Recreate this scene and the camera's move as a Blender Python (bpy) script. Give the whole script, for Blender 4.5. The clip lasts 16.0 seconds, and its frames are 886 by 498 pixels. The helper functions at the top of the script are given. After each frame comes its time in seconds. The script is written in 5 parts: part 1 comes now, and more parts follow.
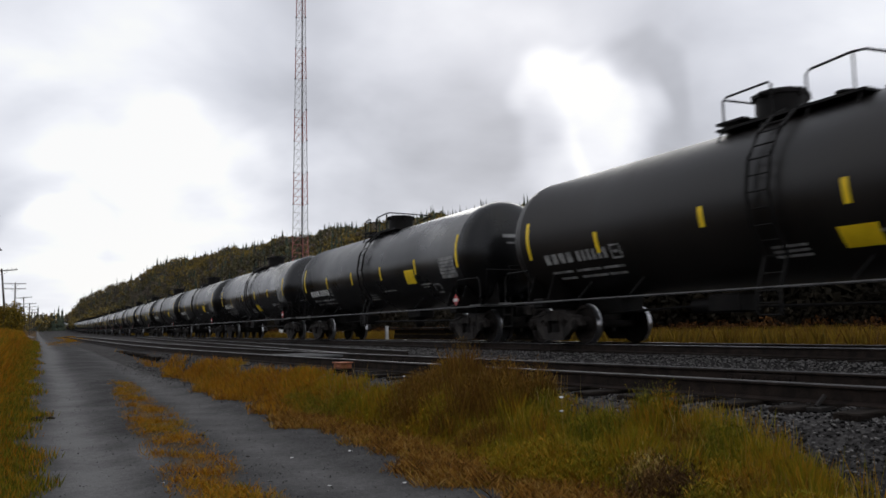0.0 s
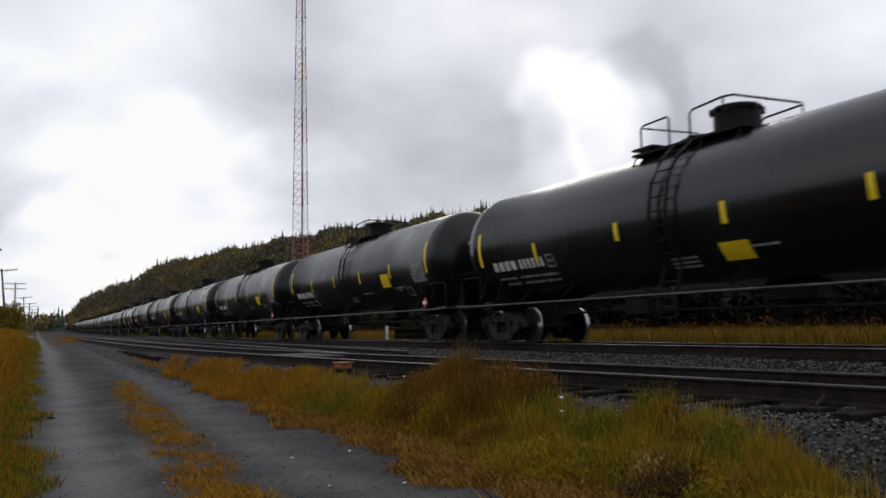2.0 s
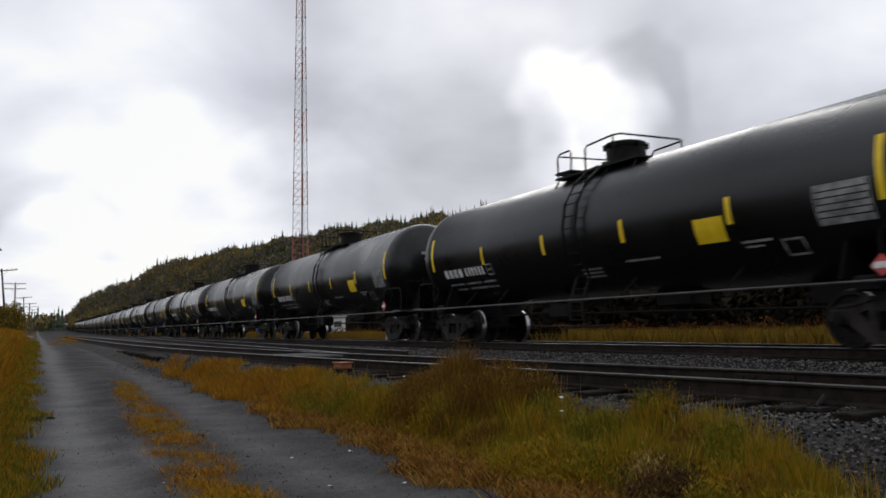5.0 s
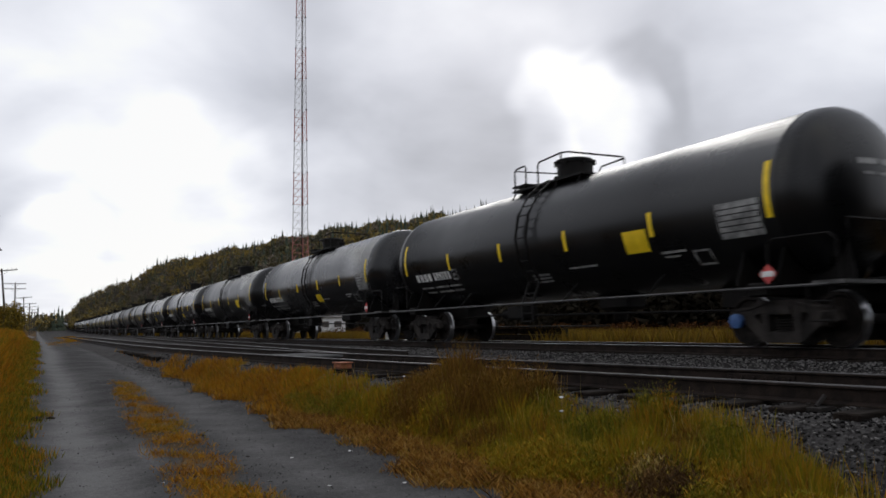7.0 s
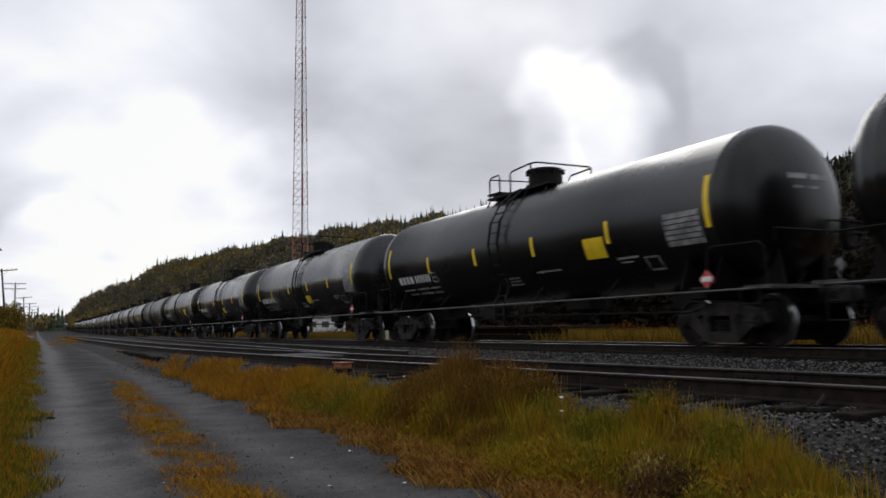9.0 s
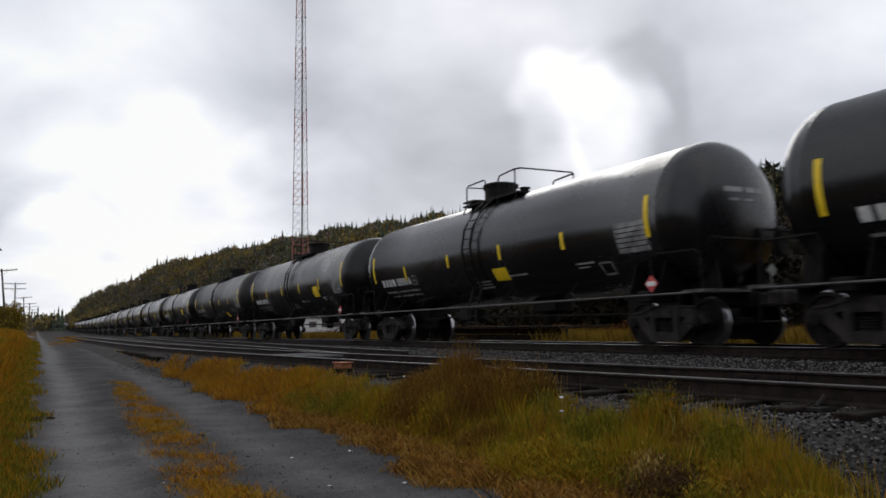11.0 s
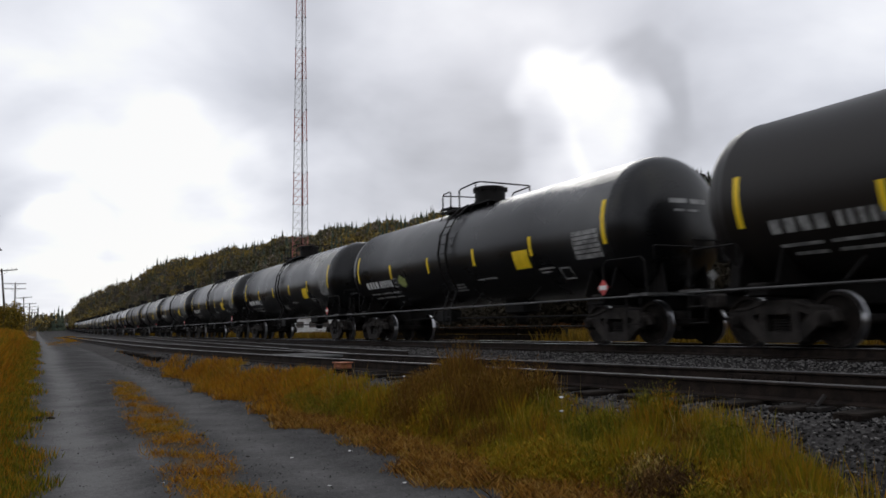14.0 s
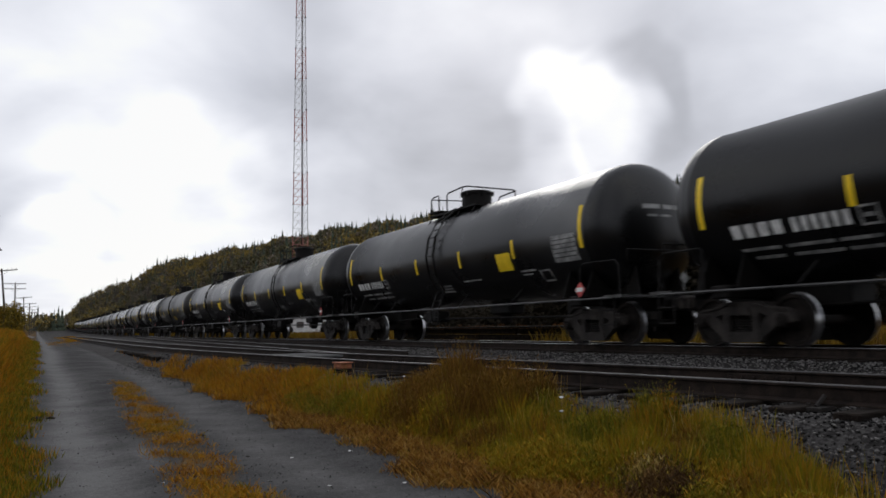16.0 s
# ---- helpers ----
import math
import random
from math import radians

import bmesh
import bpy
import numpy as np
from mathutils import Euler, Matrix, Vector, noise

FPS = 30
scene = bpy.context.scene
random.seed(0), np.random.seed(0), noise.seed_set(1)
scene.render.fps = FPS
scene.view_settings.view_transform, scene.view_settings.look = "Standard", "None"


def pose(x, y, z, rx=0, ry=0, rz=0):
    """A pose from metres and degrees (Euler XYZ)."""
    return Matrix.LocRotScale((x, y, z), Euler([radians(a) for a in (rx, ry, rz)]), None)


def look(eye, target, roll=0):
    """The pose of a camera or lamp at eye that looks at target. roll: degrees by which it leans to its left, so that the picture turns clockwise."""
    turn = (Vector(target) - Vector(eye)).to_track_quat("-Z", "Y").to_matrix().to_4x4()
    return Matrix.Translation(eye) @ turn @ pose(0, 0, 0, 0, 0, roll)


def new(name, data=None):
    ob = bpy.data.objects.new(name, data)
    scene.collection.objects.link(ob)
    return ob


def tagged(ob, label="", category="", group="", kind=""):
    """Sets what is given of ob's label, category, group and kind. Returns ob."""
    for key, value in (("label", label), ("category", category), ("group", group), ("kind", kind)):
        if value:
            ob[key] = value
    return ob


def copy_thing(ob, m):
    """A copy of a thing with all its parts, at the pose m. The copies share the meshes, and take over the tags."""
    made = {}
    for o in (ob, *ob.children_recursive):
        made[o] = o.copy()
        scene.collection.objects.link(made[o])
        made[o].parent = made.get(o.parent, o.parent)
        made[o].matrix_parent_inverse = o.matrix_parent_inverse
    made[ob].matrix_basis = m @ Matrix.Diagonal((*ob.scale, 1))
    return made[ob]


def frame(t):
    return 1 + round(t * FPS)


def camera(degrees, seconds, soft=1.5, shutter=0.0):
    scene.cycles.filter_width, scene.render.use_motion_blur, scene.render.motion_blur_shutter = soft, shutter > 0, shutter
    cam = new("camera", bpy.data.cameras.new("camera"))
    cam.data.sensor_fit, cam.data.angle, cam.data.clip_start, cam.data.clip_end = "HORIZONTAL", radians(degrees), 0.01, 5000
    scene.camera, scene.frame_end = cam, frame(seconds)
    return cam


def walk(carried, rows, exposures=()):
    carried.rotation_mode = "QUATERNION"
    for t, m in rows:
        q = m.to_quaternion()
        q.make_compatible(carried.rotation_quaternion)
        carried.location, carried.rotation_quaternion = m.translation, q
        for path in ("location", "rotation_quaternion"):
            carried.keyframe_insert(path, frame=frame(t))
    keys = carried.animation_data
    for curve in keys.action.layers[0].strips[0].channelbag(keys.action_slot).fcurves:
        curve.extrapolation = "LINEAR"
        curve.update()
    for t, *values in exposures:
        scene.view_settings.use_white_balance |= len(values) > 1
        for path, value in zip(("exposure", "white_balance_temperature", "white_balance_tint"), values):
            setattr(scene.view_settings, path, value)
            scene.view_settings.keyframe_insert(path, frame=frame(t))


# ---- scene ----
# Camera: it stands still beside the dirt road, just above rail level.
EYE = (0.0, 0.0, 0.434)
AIM = (EYE[0] + 0.456232, EYE[1] + 0.884517, EYE[2] + 0.097378)
cam = camera(58.72, 16.0, soft=1.6, shutter=0.18)
walk(cam, [(0.0, look(EYE, AIM, -0.97)), (16.0, look(EYE, AIM, -0.97))], exposures=[(0.0, 0.0), (16.0, 0.0)])

# ---- daylight: a broken overcast sky ----
SUN_EL, SUN_AZ = radians(24), radians(33)
world = bpy.data.worlds.new("overcast_sky")
scene.world = world
world.use_nodes = True
wn, wl = world.node_tree.nodes, world.node_tree.links
wn.clear()


def wnode(kind, **sets):
    n = wn.new(kind)
    for k, v in sets.items():
        n.inputs[k].default_value = v
    return n


def wmath(op, a, b=None):
    n = wn.new("ShaderNodeMath")
    n.operation = op
    for i, v in enumerate((a, b)):
        if v is None:
            continue
        if isinstance(v, (int, float)):
            n.inputs[i].default_value = v
        else:
            wl.new(v, n.inputs[i])
    return n.outputs[0]


coord = wn.new("ShaderNodeTexCoord")
sep = wn.new("ShaderNodeSeparateXYZ")
wl.new(coord.outputs["Generated"], sep.inputs[0])
lift = wmath("ADD", wmath("MAXIMUM", sep.outputs[2], 0.0), 0.30)
flat = wn.new("ShaderNodeCombineXYZ")
wl.new(wmath("DIVIDE", sep.outputs[0], lift), flat.inputs[0])
wl.new(wmath("DIVIDE", sep.outputs[1], lift), flat.inputs[1])
big = wnode("ShaderNodeTexNoise", Scale=0.9, Detail=6.0, Roughness=0.46, Distortion=0.25)
fine = wnode("ShaderNodeTexNoise", Scale=2.4, Detail=5.0, Roughness=0.48, Distortion=0.25)
wl.new(flat.outputs[0], big.inputs["Vector"])
wl.new(flat.outputs[0], fine.inputs["Vector"])
cloud = wmath("ADD", wmath("MULTIPLY", big.outputs[0], 0.70), wmath("MULTIPLY", fine.outputs[0], 0.30))


# ragged edges: the view direction is bent a little by noise
ragged = wnode("ShaderNodeTexNoise", Scale=5.0, Detail=2.5, Roughness=0.45)
wl.new(coord.outputs["Generated"], ragged.inputs["Vector"])
bend = wn.new("ShaderNodeVectorMath")
bend.operation = "MULTIPLY_ADD"
wl.new(ragged.outputs["Color"], bend.inputs[0])
bend.inputs[1].default_value = (0.036, 0.036, 0.036)
shifted = wn.new("ShaderNodeVectorMath")
shifted.operation = "SUBTRACT"
wl.new(coord.outputs["Generated"], shifted.inputs[0])
shifted.inputs[1].default_value = (0.018, 0.018, 0.018)
wl.new(shifted.outputs[0], bend.inputs[2])


def glow_towards(d, inner, outer, amount):
    v = Vector(d).normalized()
    dot = wn.new("ShaderNodeVectorMath")
    dot.operation = "DOT_PRODUCT"
    wl.new(bend.outputs[0], dot.inputs[0])
    dot.inputs[1].default_value = v
    m = wn.new("ShaderNodeMapRange")
    m.interpolation_type = "SMOOTHSTEP"
    wl.new(dot.outputs["Value"], m.inputs[0])
    m.inputs[1].default_value, m.inputs[2].default_value = math.cos(radians(outer)), math.cos(radians(inner))
    m.inputs[3].default_value, m.inputs[4].default_value = 0.0, amount
    return m.outputs[0]


# thinner and thicker places in the cloud cover
thin = 0.0
for d, inner, outer, amount in (
    ((0.578, 0.786, 0.222), 0.6, 6.5, 0.125),
    ((0.610, 0.765, 0.205), 0.4, 5.0, 0.085),
    ((0.556, 0.793, 0.250), 0.4, 5.0, 0.05),
    ((0.525, 0.795, 0.303), 0.3, 5.0, 0.025),
    ((0.632, 0.750, 0.196), 0.3, 4.0, 0.04),
    ((0.004, 0.997, 0.050), 0.5, 7.0, 0.09),
    ((0.01, 0.944, 0.329), 2, 14, 0.02),
    ((0.352, 0.896, 0.273), 1, 11, -0.06),
    ((0.269, 0.908, 0.322), 1, 8, -0.04),
    ((0.644, 0.725, 0.244), 0.5, 4.5, -0.06),
    ((0.718, 0.631, 0.293), 0.5, 8, -0.03),
    ((0.092, 0.979, 0.183), 0.5, 9, 0.08),
    ((-0.005, 0.995, 0.101), 0.3, 4.5, -0.06),
    ((-0.021, 0.998, 0.063), 0.3, 4, 0.08),
    ((0.188, 0.967, 0.174), 1, 9, 0.06),
    ((0.307, 0.94, 0.149), 1, 6, 0.05),
):
    g = glow_towards(d, inner, outer, amount)
    thin = g if isinstance(thin, float) else wmath("ADD", thin, g)
dense = wmath("ADD", cloud, thin)
ramp = wn.new("ShaderNodeValToRGB")
wl.new(dense, ramp.inputs[0])
ramp.color_ramp.interpolation = "B_SPLINE"
e = ramp.color_ramp.elements
e[0].position, e[0].color = 0.30, (0.40, 0.417, 0.47, 1)
e[1].position, e[1].color = 0.66, (1.14, 1.15, 1.18, 1)
m1 = e.new(0.42)
m1.color = (0.595, 0.617, 0.69, 1)
m2 = e.new(0.54)
m2.color = (0.80, 0.822, 0.90, 1)
sky = wn.new("ShaderNodeTexSky")
sky.sky_type, sky.sun_disc = "NISHITA", False
sky.sun_elevation, sky.sun_rotation = SUN_EL, SUN_AZ
sky_bg = wnode("ShaderNodeBackground", Strength=0.05)
cloud_bg = wnode("ShaderNodeBackground", Strength=1.0)
wl.new(sky.outputs[0], sky_bg.inputs[0])
wl.new(ramp.outputs[0], cloud_bg.inputs[0])
both = wnode("ShaderNodeMixShader", Fac=0.94)
wl.new(sky_bg.outputs[0], both.inputs[1])
wl.new(cloud_bg.outputs[0], both.inputs[2])
wout = wn.new("ShaderNodeOutputWorld")
wl.new(both.outputs[0], wout.inputs[0])

sun_data = bpy.data.lights.new("sun", "SUN")
sun_data.energy, sun_data.angle, sun_data.color = 0.5, radians(25), (1.0, 0.97, 0.92)
sun = new("sun", sun_data)
sun.matrix_world = look((0, 0, 50), (-50 * math.sin(SUN_AZ) * math.cos(SUN_EL), -50 * math.cos(SUN_AZ) * math.cos(SUN_EL), 50 - 50 * math.sin(SUN_EL)))


# ---- materials ----
def mat(name, c1, c2, scale=3.0, rough=0.8, metal=0.0, bump=0.3, bscale=40.0, c3=None, fine_mix=0.35, spec=0.5, island=0.0, rough2=None, stretch=None, depth=0.02):
    """Two-scale procedural surface: large stains between c1 and c2, fine grain, relief; island: variation from piece to piece."""
    m = bpy.data.materials.new(name)
    m.use_nodes = True
    n, l = m.node_tree.nodes, m.node_tree.links
    b = n["Principled BSDF"]
    b.inputs["Metallic"].default_value = metal
    b.inputs["Specular IOR Level"].default_value = spec
    tc = n.new("ShaderNodeTexCoord")
    vec = tc.outputs["Object"]
    if stretch:
        mp = n.new("ShaderNodeMapping")
        mp.inputs["Scale"].default_value = stretch
        l.new(vec, mp.inputs[0])
        vec = mp.outputs[0]
    n1 = n.new("ShaderNodeTexNoise")
    n1.inputs["Scale"].default_value, n1.inputs["Detail"].default_value = scale, 5.0
    n2 = n.new("ShaderNodeTexNoise")
    n2.inputs["Scale"].default_value, n2.inputs["Detail"].default_value = bscale, 3.0
    l.new(vec, n1.inputs["Vector"])
    l.new(vec, n2.inputs["Vector"])
    r = n.new("ShaderNodeValToRGB")
    r.color_ramp.elements[0].position, r.color_ramp.elements[0].color = 0.36, (*c1, 1)
    r.color_ramp.elements[1].position, r.color_ramp.elements[1].color = 0.64, (*c2, 1)
    if c3:
        r.color_ramp.elements.new(0.5).color = (*c3, 1)
    add = n.new("ShaderNodeMath")
    add.operation = "MULTIPLY_ADD"
    add.inputs[1].default_value = fine_mix
    mid = n.new("ShaderNodeMath")
    mid.operation = "SUBTRACT"
    mid.inputs[1].default_value = 0.5
    l.new(n2.outputs[0], mid.inputs[0])
    l.new(mid.outputs[0], add.inputs[0])
    l.new(n1.outputs[0], add.inputs[2])
    fac = add.outputs[0]
    if island:
        g = n.new("ShaderNodeNewGeometry")
        s = n.new("ShaderNodeMath")
        s.operation = "SUBTRACT"
        s.inputs[1].default_value = 0.5
        l.new(g.outputs["Random Per Island"], s.inputs[0])
        a2 = n.new("ShaderNodeMath")
        a2.operation = "MULTIPLY_ADD"
        a2.inputs[1].default_value = island
        l.new(s.outputs[0], a2.inputs[0])
        l.new(fac, a2.inputs[2])
        fac = a2.outputs[0]
    l.new(fac, r.inputs[0])
    l.new(r.outputs[0], b.inputs["Base Color"])
    if rough2 is None:
        b.inputs["Roughness"].default_value = rough
    else:
        mr = n.new("ShaderNodeMapRange")
        mr.inputs[1].default_value, mr.inputs[2].default_value = 0.35, 0.65
        mr.inputs[3].default_value, mr.inputs[4].default_value = rough, rough2
        l.new(fac, mr.inputs[0])
        l.new(mr.outputs[0], b.inputs["Roughness"])
    if bump:
        bp = n.new("ShaderNodeBump")
        bp.inputs["Strength"].default_value, bp.inputs["Distance"].default_value = bump, depth
        l.new(n2.outputs[0], bp.inputs["Height"])
        l.new(bp.outputs[0], b.inputs["Normal"])
    return m


TANK_BLACK = mat("black_tank_paint", (0.002, 0.002, 0.0022), (0.0045, 0.0045, 0.005), 0.7, 0.25, 0, 0.02, 25, rough2=0.36, fine_mix=0.2, spec=0.37)
TANK_DUSTY = mat("dusty_brown_black_paint", (0.0045, 0.0036, 0.003), (0.011, 0.0085, 0.007), 0.5, 0.36, 0, 0.04, 18, rough2=0.48, stretch=(1, 1, 0.35), spec=0.4)
TANK_FADED = mat("faded_grey_black_paint", (0.004, 0.004, 0.0045), (0.010, 0.010, 0.011), 0.6, 0.20, 0, 0.03, 18, rough2=0.31, stretch=(1, 1, 0.35))
FRAME_BLACK = mat("grimy_black_steel", (0.0035, 0.003, 0.0028), (0.009, 0.0075, 0.0065), 2.5, 0.62, 0.0, 0.15, 60, spec=0.16)
TRUCK_STEEL = mat("dusty_cast_steel", (0.013, 0.011, 0.010), (0.042, 0.036, 0.032), 3.0, 0.75, 0.0, 0.3, 50, spec=0.2)
WHEEL_STEEL = mat("worn_wheel_steel", (0.007, 0.0055, 0.0045), (0.018, 0.014, 0.012), 5.0, 0.7, 0.0, 0.15, 50, spec=0.15)
# lighter steel: the highlights on side pipe and end platform, put into the colour
HIGHLIGHT_STEEL = mat("highlight_toned_steel", (0.035, 0.034, 0.033), (0.09, 0.088, 0.086), 3.0, 0.45, 0.2, 0.05, 40)
TREAD = mat("polished_wheel_tread", (0.30, 0.30, 0.31), (0.45, 0.45, 0.46), 8.0, 0.28, 0.9, 0.03, 60)
YELLOW = mat("yellow_reflective_sheet", (0.82, 0.56, 0.008), (0.95, 0.66, 0.015), 4.0, 0.5, 0, 0.02, 80)
WHITE_MARK = mat("white_stencil_paint", (0.50, 0.50, 0.49), (0.80, 0.80, 0.78), 6.0, 0.65, 0, 0.02, 60)
GREY_MARK = mat("worn_grey_stencil", (0.14, 0.14, 0.14), (0.34, 0.34, 0.33), 5.0, 0.7, 0, 0.02, 60)
PLACARD_RED = mat("placard_red", (0.5, 0.05, 0.05), (0.62, 0.09, 0.08), 6.0, 0.5, 0, 0.02, 80)
RAIL_SIDE = mat("rusty_rail", (0.011, 0.008, 0.0065), (0.027, 0.019, 0.015), 6.0, 0.8, 0.0, 0.3, 40, spec=0.15)
RAIL_DULL = mat("dull_rail_head", (0.035, 0.032, 0.031), (0.085, 0.08, 0.078), 3.0, 0.5, 0.4, 0.05, 60)
RAIL_TOP = mat("worn_rail_head", (0.16, 0.16, 0.165), (0.30, 0.30, 0.31), 3.0, 0.42, 0.85, 0.03, 60)
TIE = mat("creosoted_timber", (0.008, 0.0062, 0.005), (0.026, 0.020, 0.016), 4.0, 0.9, 0, 0.5, 30, stretch=(0.3, 2, 2), spec=0.08)
STONE = mat("ballast_stone", (0.009, 0.0082, 0.0078), (0.16, 0.152, 0.146), 8.0, 0.9, 0, 0.4, 60, island=0.8, c3=(0.034, 0.0315, 0.030), spec=0.15)
TOWER_RED = mat("tower_red_paint", (0.34, 0.11, 0.09), (0.42, 0.16, 0.14), 3.0, 0.6, 0, 0.05, 30)
TOWER_WHITE = mat("tower_white_paint", (0.55, 0.55, 0.55), (0.70, 0.70, 0.70), 3.0, 0.6, 0, 0.05, 30)
POLE_WOOD = mat("weathered_pole_wood", (0.045, 0.035, 0.028), (0.10, 0.085, 0.07), 3.0, 0.85, 0, 0.4, 30, stretch=(3, 3, 0.3))
INSULATOR = mat("dark_glass_insulator", (0.05, 0.06, 0.06), (0.10, 0.11, 0.11), 6.0, 0.3, 0, 0.02, 60)
SHED_WHITE = mat("chalky_white_siding", (0.5, 0.5, 0.49), (0.68, 0.68, 0.66), 2.0, 0.7, 0, 0.1, 30)
SHED_DARK = mat("dark_brown_cabinet_steel", (0.05, 0.042, 0.036), (0.085, 0.07, 0.06), 2.0, 0.65, 0, 0.1, 30)
RUST_RED = mat("rusty_orange_plate", (0.22, 0.07, 0.03), (0.36, 0.13, 0.06), 8.0, 0.8, 0.1, 0.3, 50)


# ---- mesh building ----
class Shape:
    """Collects vertices and faces of one mesh."""

    def __init__(self):
        self.v, self.f, self.m = [], [], []

    def add(self, verts, faces, slot=0):
        o = len(self.v)
        self.v += [tuple(q) for q in verts]
        self.f += [tuple(i + o for i in q) for q in faces]
        self.m += [slot] * len(faces)
        return self

    def box(self, x0, x1, y0, y1, z0, z1, slot=0, c=0.0):
        """A box, its upright and level edges cut by c."""
        if c <= 0:
            v = [(x, y, z) for z in (z0, z1) for y in (y0, y1) for x in (x0, x1)]
            return self.add(v, [(0, 2, 3, 1), (4, 5, 7, 6), (0, 1, 5, 4), (2, 6, 7, 3), (0, 4, 6, 2), (1, 3, 7, 5)], slot)
        rings = []
        for z, k in ((z0, c), (z0 + c, 0), (z1 - c, 0), (z1, c)):
            a, b_, d, e_ = x0 + k, x1 - k, y0 + k, y1 - k
            rings.append([(a + c, d, z), (b_ - c, d, z), (b_, d + c, z), (b_, e_ - c, z), (b_ - c, e_, z), (a + c, e_, z), (a, e_ - c, z), (a, d + c, z)])
        v = [q for r in rings for q in r]
        f = [(7, 6, 5, 4, 3, 2, 1, 0), tuple(range(24, 32))]
        for j in range(3):
            f += [(j * 8 + i, j * 8 + (i + 1) % 8, j * 8 + 8 + (i + 1) % 8, j * 8 + 8 + i) for i in range(8)]
        return self.add(v, f, slot)

    def prism(self, outline, x0, x1, slot=0):
        """An outline of (y, z) points, extruded along x."""
        n = len(outline)
        v = [(x0, y, z) for y, z in outline] + [(x1, y, z) for y, z in outline]
        f = [tuple(range(n))[::-1], tuple(range(n, 2 * n))] + [(i, (i + 1) % n, n + (i + 1) % n, n + i) for i in range(n)]
        return self.add(v, f, slot)

    def tube(self, pts, r, n=6, slot=0, r1=None):
        """A round bar through the points."""
        pts = [Vector(q) for q in pts]
        v, f = [], []
        for i, q in enumerate(pts):
            d = (pts[min(i + 1, len(pts) - 1)] - pts[max(i - 1, 0)]).normalized()
            a = d.cross(Vector((0, 0, 1)) if abs(d.z) < 0.9 else Vector((1, 0, 0))).normalized()
            b_ = d.cross(a)
            rr = r if r1 is None else r + (r1 - r) * i / (len(pts) - 1)
            v += [q + rr * (math.cos(2 * math.pi * k / n) * a + math.sin(2 * math.pi * k / n) * b_) for k in range(n)]
        for i in range(len(pts) - 1):
            f += [(i * n + k, i * n + (k + 1) % n, (i + 1) * n + (k + 1) % n, (i + 1) * n + k) for k in range(n)]
        f += [tuple(range(n))[::-1], tuple(range((len(pts) - 1) * n, len(pts) * n))]
        return self.add(v, f, slot)

    def lathe(self, profile, axis, centre, n=32, slots=None):
        """Turns a profile of (place along the axis, radius) about the axis 'x', 'y' or 'z'."""
        v, f, s = [], [], []
        cx, cy, cz = centre
        for a, r in profile:
            for k in range(n):
                c, d = r * math.cos(2 * math.pi * k / n), r * math.sin(2 * math.pi * k / n)
                v.append({"x": (cx + a, cy + c, cz + d), "y": (cx + d, cy + a, cz + c), "z": (cx + c, cy + d, cz + a)}[axis])
        o = len(self.v)
        self.v += v
        for i in range(len(profile) - 1):
            for k in range(n):
                self.f.append(tuple(o + j for j in (i * n + k, i * n + (k + 1) % n, (i + 1) * n + (k + 1) % n, (i + 1) * n + k)))
                self.m.append(slots[i] if slots else 0)
        self.f += [tuple(o + j for j in range(n))[::-1], tuple(o + (len(profile) - 1) * n + j for j in range(n))]
        self.m += [slots[0] if slots else 0, slots[-1] if slots else 0]
        return self

    def mesh(self, name, mats, smooth=0.0):
        me = bpy.data.meshes.new(name)
        me.from_pydata(self.v, [], self.f)
        for m in mats if isinstance(mats, (list, tuple)) else [mats]:
            me.materials.append(m)
        me.polygons.foreach_set("material_index", self.m)
        bm = bmesh.new()
        bm.from_mesh(me)
        bmesh.ops.recalc_face_normals(bm, faces=bm.faces)
        if smooth:
            for fc in bm.faces:
                fc.smooth = True
            for ed in bm.edges:
                if len(ed.link_faces) == 2 and ed.calc_face_angle(0) > radians(smooth):
                    ed.smooth = False
        bm.to_mesh(me)
        bm.free()
        return me


def part(name, shape, mats, parent, label="", smooth=35.0, at=None):
    ob = new(name, shape.mesh(name, mats, smooth))
    ob.parent = parent
    if at is not None:
        ob.matrix_basis = at
    if label:
        ob["label"] = label
    return ob


def thing(name, label, category, m, group="", kind=""):
    ob = new(name)
    ob.matrix_basis = m
    return tagged(ob, label, category, group, kind)


def smoothstep(a, b, x):
    t = np.clip((np.asarray(x, float) - a) / (b - a), 0, 1)
    return t * t * (3 - 2 * t)


# ---- the line of the track ----
TRACK_X, GRADE = 12.238, -0.00245


def rail_z(y):
    return GRADE * y + 1.4e-5 * np.maximum(np.asarray(y, float) - 40, 0) ** 2


def rail_x(y):
    y = np.asarray(y, float)
    bend = np.clip(y - 40, 0, 80)
    return TRACK_X + 0.0135 * bend ** 2 / 160 + 0.0135 * np.maximum(y - 120, 0)


def siding_x(y):
    return 4.05 + 1.36 * np.log1p(np.exp((20 - np.asarray(y, float)) / 8))


def road_z(y):
    return -0.92 + 0.60 * smoothstep(7, 42, y) + np.maximum(rail_z(y) + 0.1, 0)


